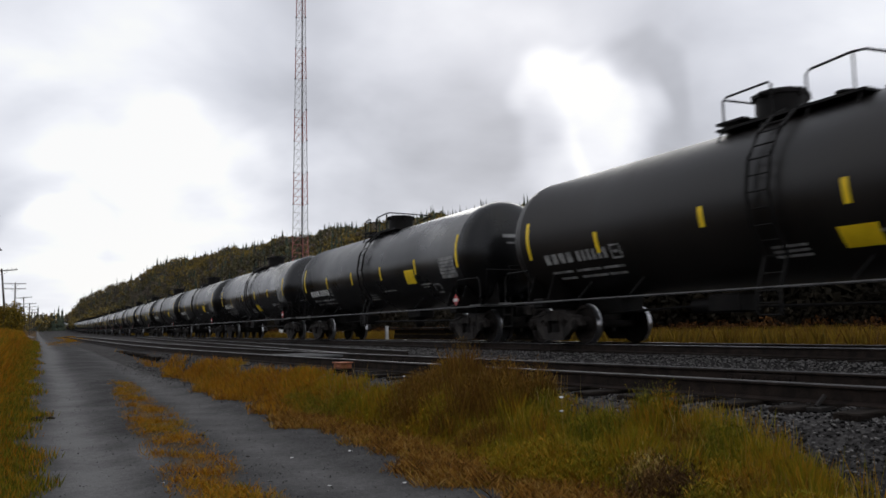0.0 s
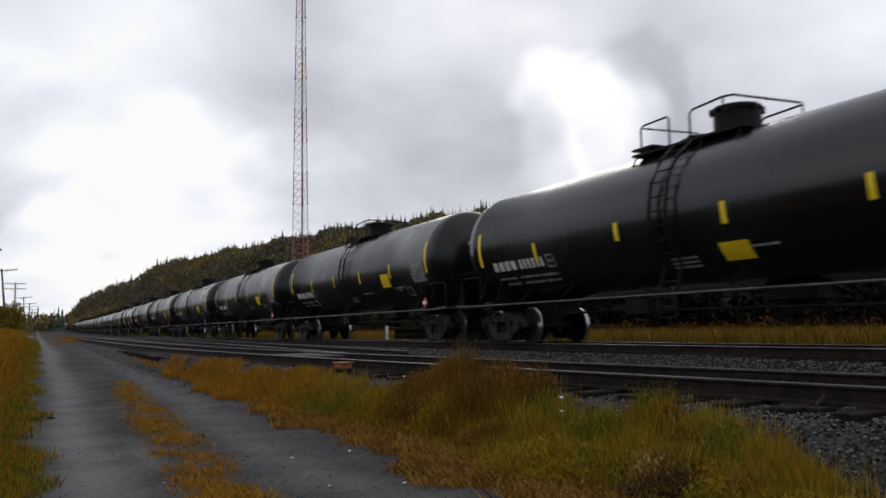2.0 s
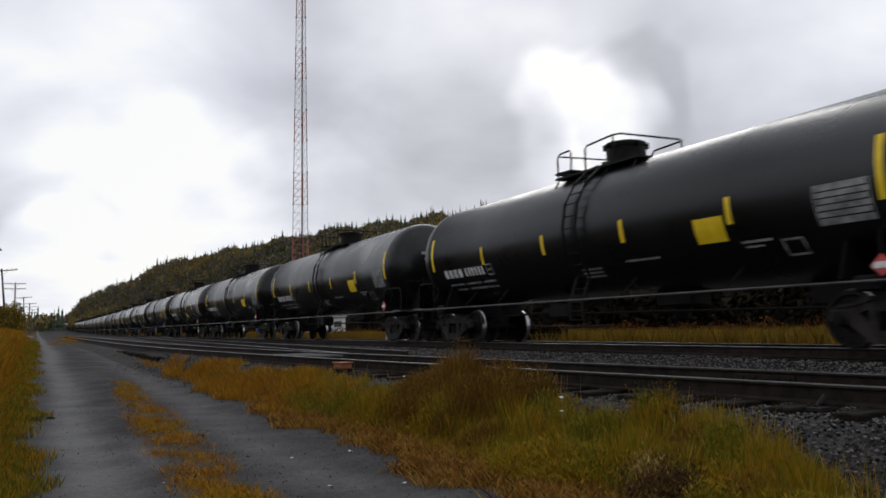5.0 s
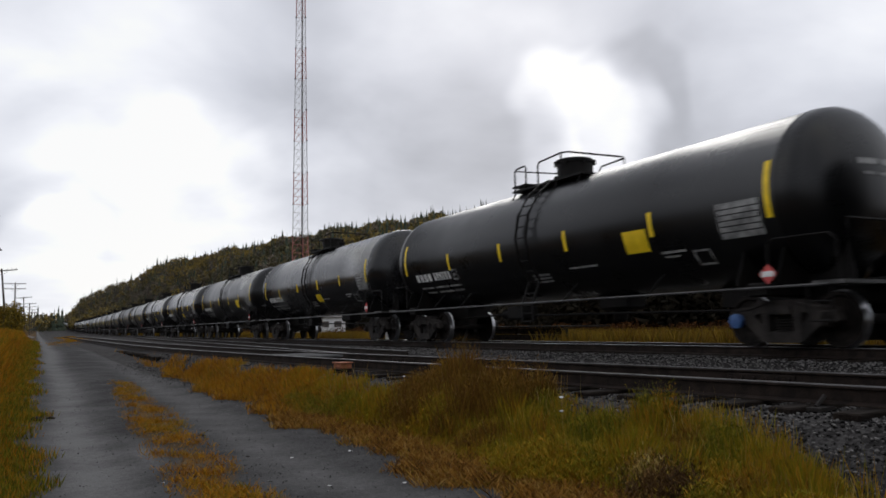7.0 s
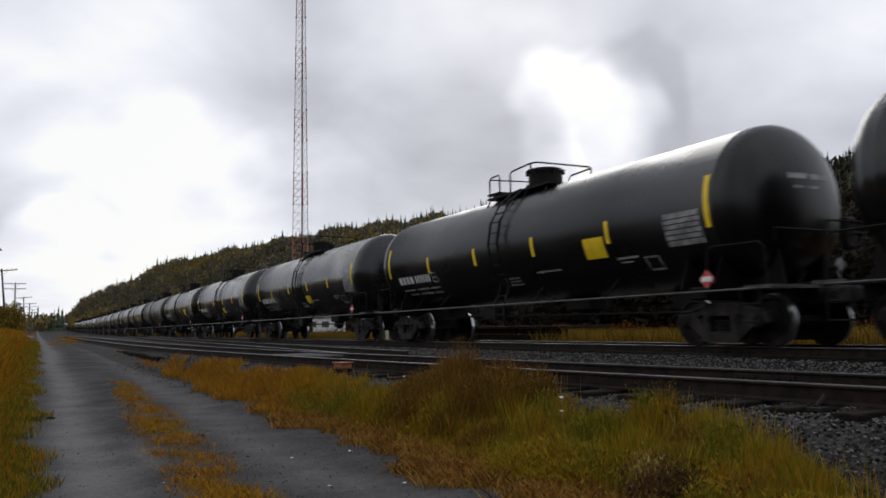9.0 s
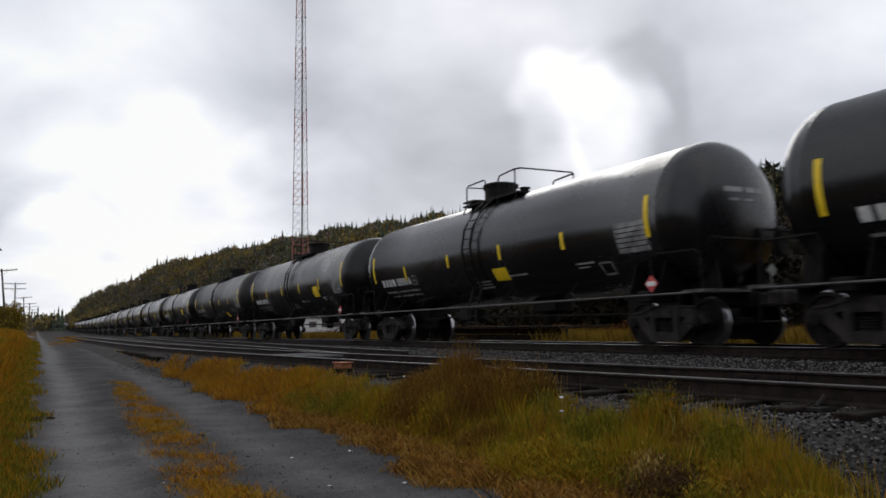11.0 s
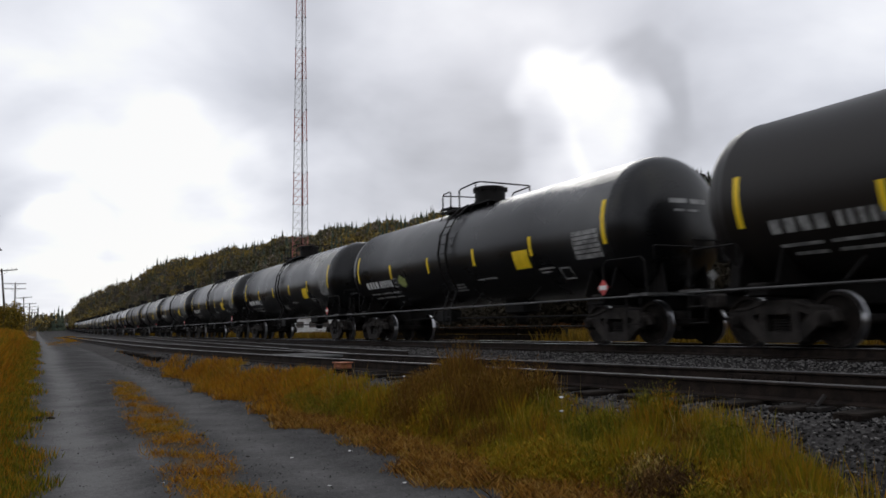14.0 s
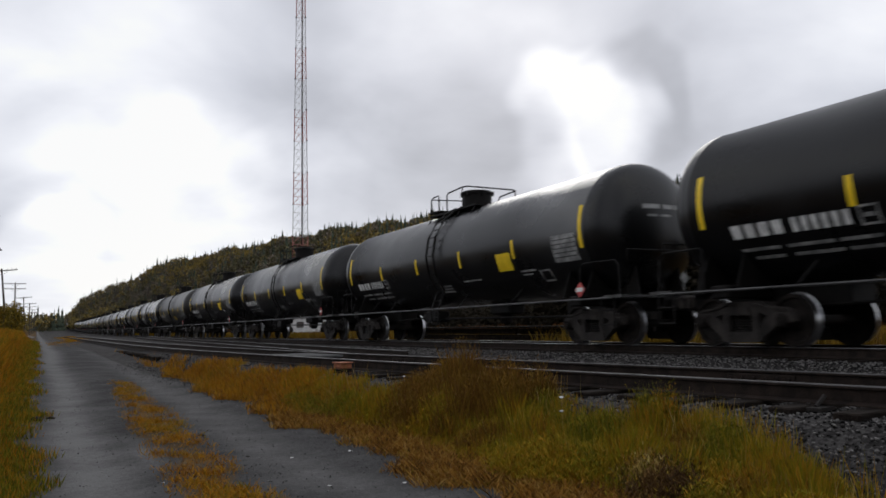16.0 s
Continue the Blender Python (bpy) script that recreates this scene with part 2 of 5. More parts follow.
def ground_z(x, y):
    """Height of the ground: road, verge, track bed, field."""
    x, y = np.asarray(x, float), np.asarray(y, float)
    zr, sx, mx, mz = road_z(y), siding_x(y), rail_x(y), rail_z(y)
    bed = -0.345 + 0.06 * smoothstep(13, 22, y) + np.maximum(mz, 0)
    up = smoothstep(np.maximum(sx - 2.6, 3.15), np.maximum(sx - 1.35, 3.6), x)
    z = zr + (bed - zr) * up
    main = mz - 0.20
    t = smoothstep(mx - 2.6, mx - 1.7, x)
    z = z + (main - z) * t
    far = smoothstep(mx + 1.7, mx + 4.5, x)
    z = z + (mz - 0.55 - z) * far
    z = z + 0.28 * smoothstep(0.1, 1.6, -x) * (1 - smoothstep(80, 200, y)) + 0.02 * np.maximum(-x - 1.6, 0) * (x > -60)
    z = z + (0.004 * np.sin(x * 2.1 + y * 0.2) + 0.003 * np.sin(y * 0.9 - x * 0.8)) * smoothstep(26, 12, y)
    rut = np.exp(-((x - 0.55) / 0.4) ** 2) + np.exp(-((x - 2.4) / 0.45) ** 2)
    return z - 0.035 * rut * (y < 60)


# ---- ground ----
def ground_material():
    m = bpy.data.materials.new("gravel_road_grass_and_ballast")
    m.use_nodes = True
    n, l = m.node_tree.nodes, m.node_tree.links
    b = n["Principled BSDF"]
    b.inputs["Roughness"].default_value = 0.95
    b.inputs["Specular IOR Level"].default_value = 0.08
    tc = n.new("ShaderNodeTexCoord")

    def noise_at(scale, detail=4.0):
        q = n.new("ShaderNodeTexNoise")
        q.inputs["Scale"].default_value, q.inputs["Detail"].default_value = scale, detail
        l.new(tc.outputs["Object"], q.inputs["Vector"])
        return q.outputs[0]

    def ramp_of(fac, stops):
        q = n.new("ShaderNodeValToRGB")
        el = q.color_ramp.elements
        el[0].position, el[0].color = stops[0][0], (*stops[0][1], 1)
        el[1].position, el[1].color = stops[-1][0], (*stops[-1][1], 1)
        for pos, c in stops[1:-1]:
            el.new(pos).color = (*c, 1)
        l.new(fac, q.inputs[0])
        return q.outputs[0]

    def mix(fac, a, c):
        q = n.new("ShaderNodeMix")
        q.data_type = "RGBA"
        l.new(fac, q.inputs[0])
        l.new(a, q.inputs[6])
        l.new(c, q.inputs[7])
        return q.outputs[2]

    def attr(name):
        q = n.new("ShaderNodeAttribute")
        q.attribute_name = name
        return q.outputs["Fac"]

    def addf(a, k, c):
        q = n.new("ShaderNodeMath")
        q.operation = "MULTIPLY_ADD"
        l.new(a, q.inputs[0])
        q.inputs[1].default_value = k
        l.new(c, q.inputs[2])
        return q.outputs[0]

    stones = n.new("ShaderNodeTexVoronoi")
    stones.inputs["Scale"].default_value = 42.0
    l.new(tc.outputs["Object"], stones.inputs["Vector"])
    half = n.new("ShaderNodeMath")
    half.operation = "MULTIPLY"
    half.inputs[1].default_value = 0.5
    l.new(noise_at(1.3, 10.0), half.inputs[0])
    grit = addf(attr("rut"), 0.40, addf(noise_at(9.0, 6.0), 0.22, addf(stones.outputs["Color"], 0.14, half.outputs[0])))
    road = ramp_of(grit, [(0.30, (0.021, 0.020, 0.020)), (0.44, (0.040, 0.039, 0.039)), (0.62, (0.076, 0.074, 0.073)), (0.86, (0.142, 0.139, 0.137))])
    bed = ramp_of(addf(stones.outputs["Color"], 0.6, noise_at(3.0)), [(0.45, (0.010, 0.0095, 0.009)), (0.75, (0.024, 0.022, 0.021)), (1.0, (0.06, 0.057, 0.055))])
    turf = ramp_of(addf(noise_at(14.0), 0.5, noise_at(0.8, 6.0)), [(0.55, (0.022, 0.015, 0.005)), (0.72, (0.055, 0.030, 0.008)), (0.9, (0.11, 0.058, 0.012))])
    edge = noise_at(2.6, 8.0)
    e1 = n.new("ShaderNodeMapRange")
    l.new(addf(edge, 0.9, attr("grassy")), e1.inputs[0])
    e1.inputs[1].default_value, e1.inputs[2].default_value = 0.78, 1.05
    e2 = n.new("ShaderNodeMapRange")
    l.new(addf(edge, 0.5, attr("ballast")), e2.inputs[0])
    e2.inputs[1].default_value, e2.inputs[2].default_value = 0.62, 0.85
    c = mix(e2.outputs[0], road, bed)
    c = mix(e1.outputs[0], c, turf)
    l.new(c, b.inputs["Base Color"])
    bp = n.new("ShaderNodeBump")
    bp.inputs["Strength"].default_value, bp.inputs["Distance"].default_value = 0.5, 0.012
    l.new(addf(stones.outputs["Distance"], -0.8, noise_at(60.0)), bp.inputs["Height"])
    l.new(bp.outputs[0], b.inputs["Normal"])
    return m


def median(x, y):
    """How much of the grass strip between the wheel tracks lies at x, y."""
    mid, half = 1.34 + 0.03 * (y - 6.5), 0.30 - 0.012 * np.maximum(y - 12, 0)
    return np.clip(1.4 - np.abs(x - mid) / np.maximum(half, 0.05), 0, 1) * smoothstep(22, 17, y)


def grassiness(x, y):
    x, y = np.asarray(x, float), np.asarray(y, float)
    sx = siding_x(y)
    wob = 0.16 * np.sin(y * 1.3) + 0.12 * np.sin(y * 3.1 + 1.0) + 0.08 * np.sin(y * 7.3 + x)
    rim = sx - 1.6 - 0.15 * smoothstep(7, 5, y) - 1.1 * smoothstep(4.8, 3.0, y)
    strip = smoothstep(2.90, 3.40, x + wob) * smoothstep(rim + 0.3, rim - 0.3, x + wob)
    left = smoothstep(0.16, -0.28, x + 0.6 * wob)
    field = smoothstep(rail_x(y) + 2.6, rail_x(y) + 4.0, x)
    far_road = 0.5 * smoothstep(30, 55, y) * np.clip(np.sin(x * 1.9 + y * 0.11), 0, 1) * (x < 4) * (x > 0.6)
    return np.clip(strip + left + field + far_road + 0.55 * median(x + 0.5 * wob, y), 0, 1)


def spaced(a, b, first, grow):
    out = [a]
    while out[-1] < b:
        out.append(out[-1] + first)
        first *= grow
    return out


def build_ground():
    xs = sorted({round(-q, 3) for q in spaced(0, 3000, 0.25, 1.16)} | {round(q * 0.15, 3) for q in range(0, 120)} | {round(18 + q, 3) for q in spaced(0, 3000, 0.4, 1.15)})
    ys = sorted({round(-q, 3) for q in spaced(0, 1200, 0.5, 1.3)} | {round(q * 0.25, 3) for q in range(0, 160)} | {round(40 + q, 3) for q in spaced(0, 3500, 0.4, 1.07)})
    X, Y = np.meshgrid(np.array(xs), np.array(ys))
    Z = ground_z(X, np.clip(Y, -50, 640))
    nx, ny = len(xs), len(ys)
    idx = np.arange(nx * ny).reshape(ny, nx)
    faces = np.stack([idx[:-1, :-1], idx[:-1, 1:], idx[1:, 1:], idx[1:, :-1]], -1).reshape(-1, 4)
    me = bpy.data.meshes.new("ground")
    me.from_pydata(np.stack([X, Y, Z], -1).reshape(-1, 3).tolist(), [], faces.tolist())
    me.materials.append(ground_material())
    bal = smoothstep(siding_x(Y) - 2.7, siding_x(Y) - 1.7, X) * smoothstep(rail_x(Y) + 3.4, rail_x(Y) + 2.4, X)
    rut = np.exp(-((X - 0.50 - 0.06 * np.sin(Y * 0.4)) / 0.36) ** 2) + 0.5 * np.exp(-((X - 2.3) / 0.42) ** 2) + 0.7 * np.exp(-((X - 1.05) / 0.14) ** 2 - ((Y - 9.0) / 1.1) ** 2)
    for name, val in (("rut", rut), ("grassy", grassiness(X, Y)), ("ballast", bal)):
        a = me.attributes.new(name, "FLOAT", "POINT")
        a.data.foreach_set("value", val.reshape(-1).astype(np.float32))
    me.polygons.foreach_set("use_smooth", [True] * len(me.polygons))
    return tagged(new("ground", me), "grey gravel road, dry grass verge and dark ballast", "ground", kind="structure")


build_ground()


# ---- tracks ----
RAIL_OUTLINE = [(-0.07, 0.0), (0.07, 0.0), (0.07, 0.012), (0.012, 0.032), (0.010, 0.130), (0.036, 0.142), (0.036, 0.162), (0.028, 0.171), (-0.028, 0.171), (-0.036, 0.162), (-0.036, 0.142), (-0.010, 0.130), (-0.012, 0.032), (-0.07, 0.012)]


def sweep_rail(xf, zf, ys):
    """A rail section carried along the line x = xf(y), its top at zf(y)."""
    s = Shape()
    k = len(RAIL_OUTLINE)
    v = [(float(xf(y)) + a, y, float(zf(y)) - 0.171 + b) for y in ys for a, b in RAIL_OUTLINE]
    f, slots = [], []
    for i in range(len(ys) - 1):
        for j in range(k):
            f.append((i * k + j, i * k + (j + 1) % k, (i + 1) * k + (j + 1) % k, (i + 1) * k + j))
            slots.append(1 if j in (6, 7, 8) else 0)
    s.v, s.f, s.m = v, f, slots
    return s


SIDING_TOP = -0.12


def siding_z(y):
    return SIDING_TOP + np.maximum(rail_z(y), 0)


far_ys = [-60 + 3.0 * i for i in range(40)] + [60 + 12.0 * i for i in range(56)]
near_ys = [1.0 + 0.8 * i for i in range(60)] + [49 + 4.0 * i for i in range(18)]
main_track = thing("main_track", "main railway track of worn steel rails on dark ballast", "railway track", pose(0, 0, 0), kind="structure")
for side in (-0.755, 0.755):
    part("rail", sweep_rail(lambda y: rail_x(y) + side, rail_z, far_ys), [RAIL_SIDE, RAIL_TOP], main_track, "steel rail with a bright worn head")
siding_track = thing("siding_track", "rusty siding track that curves towards the main line", "railway track", pose(0, 0, 0), kind="structure")
for side in (-0.755, 0.755):
    part("rail", sweep_rail(lambda y: siding_x(y) + side, siding_z, near_ys), [RAIL_SIDE, RAIL_DULL], siding_track, "rusty rail with a dull worn head")
crossover = thing("crossover_track", "rusty crossover rails that leave the siding for the main line", "railway track", pose(0, 0, 0), kind="structure")


def crossover_x(y):
    y = np.asarray(y, float)
    return 6.98 + 0.030 * np.maximum(y - 15, 0) + 0.0004 * np.maximum(y - 50, 0) ** 2


cross_ys = [17.0 + 1.5 * i for i in range(48)]
for side in (-0.755, 0.755):
    part("rail", sweep_rail(lambda y: crossover_x(y) + side, lambda y: siding_z(y) - 0.012, cross_ys), [RAIL_SIDE, RAIL_DULL], crossover, "rusty rail with a dull worn head")
tie_mesh = Shape().box(-1.3, 1.3, -0.11, 0.11, -0.09, 0.09, c=0.012).mesh("tie", TIE)
yy = 1.5
while yy < 75:
    tie = new("tie", tie_mesh)
    tie.parent = siding_track
    slope = (float(siding_x(yy + 0.1)) - float(siding_x(yy - 0.1))) / 0.2
    tie.matrix_basis = pose(float(siding_x(yy)) + random.uniform(-0.05, 0.05), yy, float(siding_z(yy)) - 0.268 - 0.06 * float(smoothstep(11, 15, yy)) + random.uniform(-0.012, 0.008), 0, 0, -math.degrees(math.atan(slope)) + random.uniform(-1, 1))
    yy += 0.56
yy = 22.0
while yy < 60:
    tie = new("tie", tie_mesh)
    tie.parent = crossover
    tie.matrix_basis = pose(float(crossover_x(yy)), yy, float(siding_z(yy)) - 0.262 + random.uniform(-0.01, 0.005), 0, 0, random.uniform(-2, 0))
    yy += 0.62
yy = 5.0
while yy < 80:
    tie = new("tie", tie_mesh)
    tie.parent = main_track
    tie.matrix_basis = pose(float(rail_x(yy)), yy, float(rail_z(yy)) - 0.265 + random.uniform(-0.01, 0.005), 0, 0, random.uniform(-0.8, 0.8))
    yy += 0.56


# ---- tank cars ----
R, ZC, TRUCK_Y, PITCH, WHEEL_R = 1.52, 2.605, 6.9, 18.07, 0.457


def on_tank(y0, y1, z0, z1, lift=0.005, steps=5):
    """A thin sheet lying on the tank's near side, between two heights."""
    s = Shape()
    a0, a1 = math.asin((z0 - ZC) / R), math.asin((z1 - ZC) / R)
    v, f = [], []
    for r in (R + lift, R + 0.001):
        for i in range(steps + 1):
            a = a0 + (a1 - a0) * i / steps
            for y in (y0, y1):
                v.append((-r * math.cos(a), y, ZC + r * math.sin(a)))
    n = 2 * (steps + 1)
    for i in range(steps):
        f.append((2 * i, 2 * i + 1, 2 * i + 3, 2 * i + 2))
        f.append((2 * i, 2 * i + 2, n + 2 * i + 2, n + 2 * i))
        f.append((2 * i + 1, n + 2 * i + 1, n + 2 * i + 3, 2 * i + 3))
    f += [(0, n, n + 1, 1), (n - 2, n - 1, 2 * n - 1, 2 * n - 2)]
    return s.add(v, f)


def on_head(x0, x1, z0, z1, straight=7.55, head=0.78, steps=4):
    """A thin sheet lying on the tank's front head."""
    v = []
    for grow in (0.006, -0.004):
        for i in range(steps + 1):
            x = x0 + (x1 - x0) * i / steps
            for z in (z0, z1):
                v.append((x, -straight - head * math.sqrt(1 - (x * x + (z - ZC) ** 2) / R ** 2) - grow, z))
    n = 2 * (steps + 1)
    f = [(0, 1, n + 1, n), (n - 2, n - 1, 2 * n - 1, 2 * n - 2)]
    for i in range(steps):
        a = 2 * i
        f += [(a, a + 1, a + 3, a + 2), (n + a, n + a + 1, n + a + 3, n + a + 2), (a, a + 2, n + a + 2, n + a), (a + 1, a + 3, n + a + 3, n + a + 1)]
    return Shape().add(v, f)


def merge(shapes):
    s = Shape()
    for q in shapes:
        s.add(q.v, q.f)
    return s


def bars(y0, y1, z0, z1, widths, gap=0.05):
    """A row of plain bars where letters stand, read towards -y."""
    out, y = [], y0
    k = (abs(y1 - y0) - gap * (len(widths) - 1)) / sum(widths)
    for w in widths:
        if w > 0:
            out.append(on_tank(y - w * k, y, z0, z1, 0.004, 2))
            y -= w * k + gap
    return merge(out)


def frame_marks(y0, y1, z0, z1, t=0.035):
    return [on_tank(y0, y1, z1 - t, z1, 0.004, 2), on_tank(y0, y1, z0, z0 + t, 0.004, 2), on_tank(y0, y0 + t, z0, z1, 0.004, 3), on_tank(y1 - t, y1, z0, z1, 0.004, 3)]


def side_frame(sx):
    """The cast side frame of a truck, in the truck's space: its centre at the rail's height."""
    s = Shape()
    x0, x1 = (sx - 0.07, sx + 0.07)
    top = [(-1.10, 0.44), (-1.06, 0.60), (-0.92, 0.68), (-0.66, 0.70), (-0.46, 0.80), (0.46, 0.80), (0.66, 0.70), (0.92, 0.68), (1.06, 0.60), (1.10, 0.44), (0.98, 0.40), (0.72, 0.46), (0.52, 0.56), (0.34, 0.62), (-0.34, 0.62), (-0.52, 0.56), (-0.72, 0.46), (-0.98, 0.40)]
    s.prism(top, x0, x1)
    for d in (-1, 1):
        s.prism([(d * 0.86, 0.46), (d * 0.60, 0.56), (d * 0.26, 0.26), (d * 0.42, 0.12)], x0, x1)
        s.prism([(d * 0.25, 0.24), (d * 0.25, 0.66), (d * 0.40, 0.66), (d * 0.40, 0.24)], x0 - 0.015, x1 + 0.015)
        s.box(x0 - 0.025, x1 + 0.025, d * 0.89 - 0.17, d * 0.89 + 0.17, 0.40, 0.62, c=0.04)
        s.prism([(d * 0.30, 0.74), (d * 0.62, 0.66), (d * 0.96, 0.63), (d * 0.96, 0.655), (d * 0.62, 0.69), (d * 0.30, 0.77)], x0 - 0.03, x1 + 0.03)
        s.lathe([(x0 - 0.03, 0.05), (x0 - 0.045, 0.05)], "x", (0, d * 0.325, 0.50), 8)
    s.prism([(-0.46, 0.12), (-0.38, 0.27), (0.38, 0.27), (0.46, 0.12), (0.32, 0.08), (-0.32, 0.08)], x0 - 0.02, x1 + 0.02)
    s.prism([(-0.24, 0.56), (0.24, 0.56), (0.20, 0.70), (-0.20, 0.70)], x0 - 0.05, x1 + 0.05)
    return s


def springs(sx):
    prof = []
    for j in range(6):
        prof += [(0.255 + j * 0.045, 0.075), (0.2775 + j * 0.045, 0.10)]
    s = Shape().lathe(prof, "z", (0, 0, 0), 10)
    s.v = [(sx + a * 0.7, b * 2.3, c) for a, b, c in s.v]
    return s


def wheelset():
    """Two wheels on an axle with bearing caps; its centre is the axle's."""
    s = Shape()
    for d in (-1, 1):
        prof = [(d * 0.68, 0.15), (d * 0.685, 0.36), (d * 0.675, 0.40), (d * 0.675, 0.478), (d * 0.695, 0.485), (d * 0.712, 0.462), (d * 0.815, 0.452), (d * 0.818, 0.39), (d * 0.775, 0.36), (d * 0.755, 0.20), (d * 0.80, 0.17), (d * 0.83, 0.13)]
        s.lathe(prof, "x", (0, 0, 0), 32, [0, 0, 0, 0, 1, 1, 0, 0, 0, 0, 0])
        s.lathe([(d * 0.83, 0.085), (d * 0.95, 0.085), (d * 0.95, 0.125), (d * 1.11, 0.125), (d * 1.12, 0.10), (d * 1.145, 0.095), (d * 1.15, 0.04)], "x", (0, 0, 0), 16)
        for k in range(3):
            a = 2 * math.pi * k / 3
            s.lathe([(d * 1.145, 0.018), (d * 1.172, 0.018)], "x", (0, 0.06 * math.cos(a), 0.06 * math.sin(a)), 6)
    s.lathe([(-0.70, 0.085), (0.70, 0.085)], "x", (0, 0, 0), 12)
    return s


STRIPS = (((7.17, 2.13, 3.10), (4.18, 2.13, 2.60), (1.28, 2.13, 2.60), (-1.60, 2.13, 2.60), (-4.46, 2.15, 2.63), (-7.30, 2.16, 3.12)),
          ((7.12, 2.05, 2.95), (4.5, 2.0, 2.45), (1.42, 2.18, 2.56), (-1.5, 2.18, 2.58), (-4.3, 2.18, 2.58), (-7.16, 2.16, 3.0)))


def tank_car(tank_paint, label, marks=0):
    car = thing("tank_car", label, "tank car", pose(0, 0, 0), group="tank cars of the train")
    straight, head = 7.55, 0.78
    prof = [(-straight - head * math.sin(a), R * math.cos(a)) for a in [radians(q) for q in (89, 78, 66, 54, 42, 30, 20, 10)]]
    prof += [(-straight, R), (-straight + 0.06, R), (-straight + 0.07, R + 0.006), (-straight + 0.13, R + 0.006), (-straight + 0.14, R)]
    prof += [(y, R) for y in (-4.5, -1.5, 1.5, 4.5)]
    prof += [(-a, r) for a, r in reversed(prof[:13])]
    part("tank", Shape().lathe(prof, "y", (0, 0, ZC), 56), tank_paint, car, "", 50)
    # yellow reflective strips
    for y, z0, z1 in STRIPS[marks > 0]:
        part("reflective_strip", on_tank(y - 0.062, y + 0.062, z0, z1), YELLOW, car, "yellow reflective strip", 0)
    part("warning_panel", on_tank(-4.30, -3.60, 1.88, 2.33) if marks == 0 else on_tank(-3.13, -2.52, 1.41, 1.69) if marks == 3 else on_tank(-1.62, -0.94, 1.66, 1.98) if marks == 1 else on_tank(-1.85, -1.19, 1.55, 1.87), YELLOW, car, "yellow rectangular panel", 0)
    # stencilled marks as plain bars
    part("stencil", bars(6.55, 5.50, 1.88, 2.11, (1, 1, 1, 1), 0.08), GREY_MARK if marks in (2, 3) else WHITE_MARK, car, "row of white stencilled bars", 0)
    part("stencil", bars(5.32, 4.28, 1.88, 2.11, (1, 1, 1, 1, 1, 1), 0.07), GREY_MARK if marks in (2, 3) else WHITE_MARK, car, "row of white stencilled bars", 0)
    part("stencil", merge(frame_marks(3.80, 4.13, 1.84, 2.14) + [on_tank(3.88, 4.05, 1.96, 2.02, 0.004, 2)]), GREY_MARK, car, "small square of worn stencil lines", 0)
    for z, ends in ((1.66, (6.5, 5.7, 5.55, 4.7, 4.6, 3.9)), (1.52, (6.3, 5.7, 5.5, 4.6, 4.5, 3.95))):
        part("stencil", merge([on_tank(ends[i + 1], ends[i], z, z + 0.05, 0.004, 1) for i in (0, 2, 4)]), GREY_MARK, car, "line of small grey stencilled bars", 0)
    part("stencil", merge([on_tank(-7.1 + 0.03 * (i % 2), -6.2, 1.93 + i * 0.1, 2.008 + i * 0.1, 0.004, 1) for i in range(6)] + frame_marks(-7.12, -6.16, 1.91, 2.53, 0.02)), GREY_MARK, car, "block of worn grey stencil lines", 0)
    part("stencil", merge(frame_marks(-5.78, -5.36, 1.52, 1.80)), GREY_MARK, car, "small outlined square", 0)
    part("stencil", merge([on_tank(-5.2, -4.55, 1.80, 1.84, 0.004, 1), on_tank(-5.0, -4.6, 1.72, 1.75, 0.004, 1)]), GREY_MARK, car, "short grey stencil lines", 0)
    part("stencil", on_tank(-2.45, -1.45, 1.73, 1.77, 0.004, 1), GREY_MARK, car, "short grey stencil line", 0)
    part("stencil", merge([on_tank(-0.55, 0.15, 1.50 + i * 0.08, 1.54 + i * 0.08, 0.004, 1) for i in range(3)]), GREY_MARK, car, "small block of stencil lines", 0)
    # bottom pipe rail, braces, outlet
    part("side_rail", Shape().tube([(-1.50, -8.35, 1.0), (-1.50, 8.35, 1.0)], 0.024), HIGHLIGHT_STEEL, car, "thin steel pipe along the foot of the tank")
    for y in (5.0, 3.3, -1.7, -4.5):
        part("brace", Shape().tube([(-1.49, y + 0.22, 1.0), (-1.22, y, 1.40)], 0.022), FRAME_BLACK, car)
    outlet = Shape().box(-0.28, 0.28, -1.0, 0.1, 0.78, 1.16, c=0.06)
    outlet.lathe([(0.50, 0.10), (0.56, 0.17), (0.74, 0.19), (0.80, 0.24)], "z", (0, -0.4, 0), 14)
    part("bottom_outlet", outlet, FRAME_BLACK, car, "bottom valve with a skid", at=pose(0, -1.3, 0))
    brake = Shape().box(-0.85, -0.35, 1.2, 2.0, 0.62, 0.98, c=0.04).tube([(-0.6, 1.0, 0.72), (-0.6, -5.6, 0.66)], 0.03).tube([(-0.35, 2.0, 0.8), (-0.35, 5.8, 0.7)], 0.03)
    brake.lathe([(0, 0.14), (0.5, 0.14)], "y", (-0.45, 2.2, 0.78), 12)
    part("brake_gear", brake, FRAME_BLACK, car, "brake cylinder and rods under the tank")
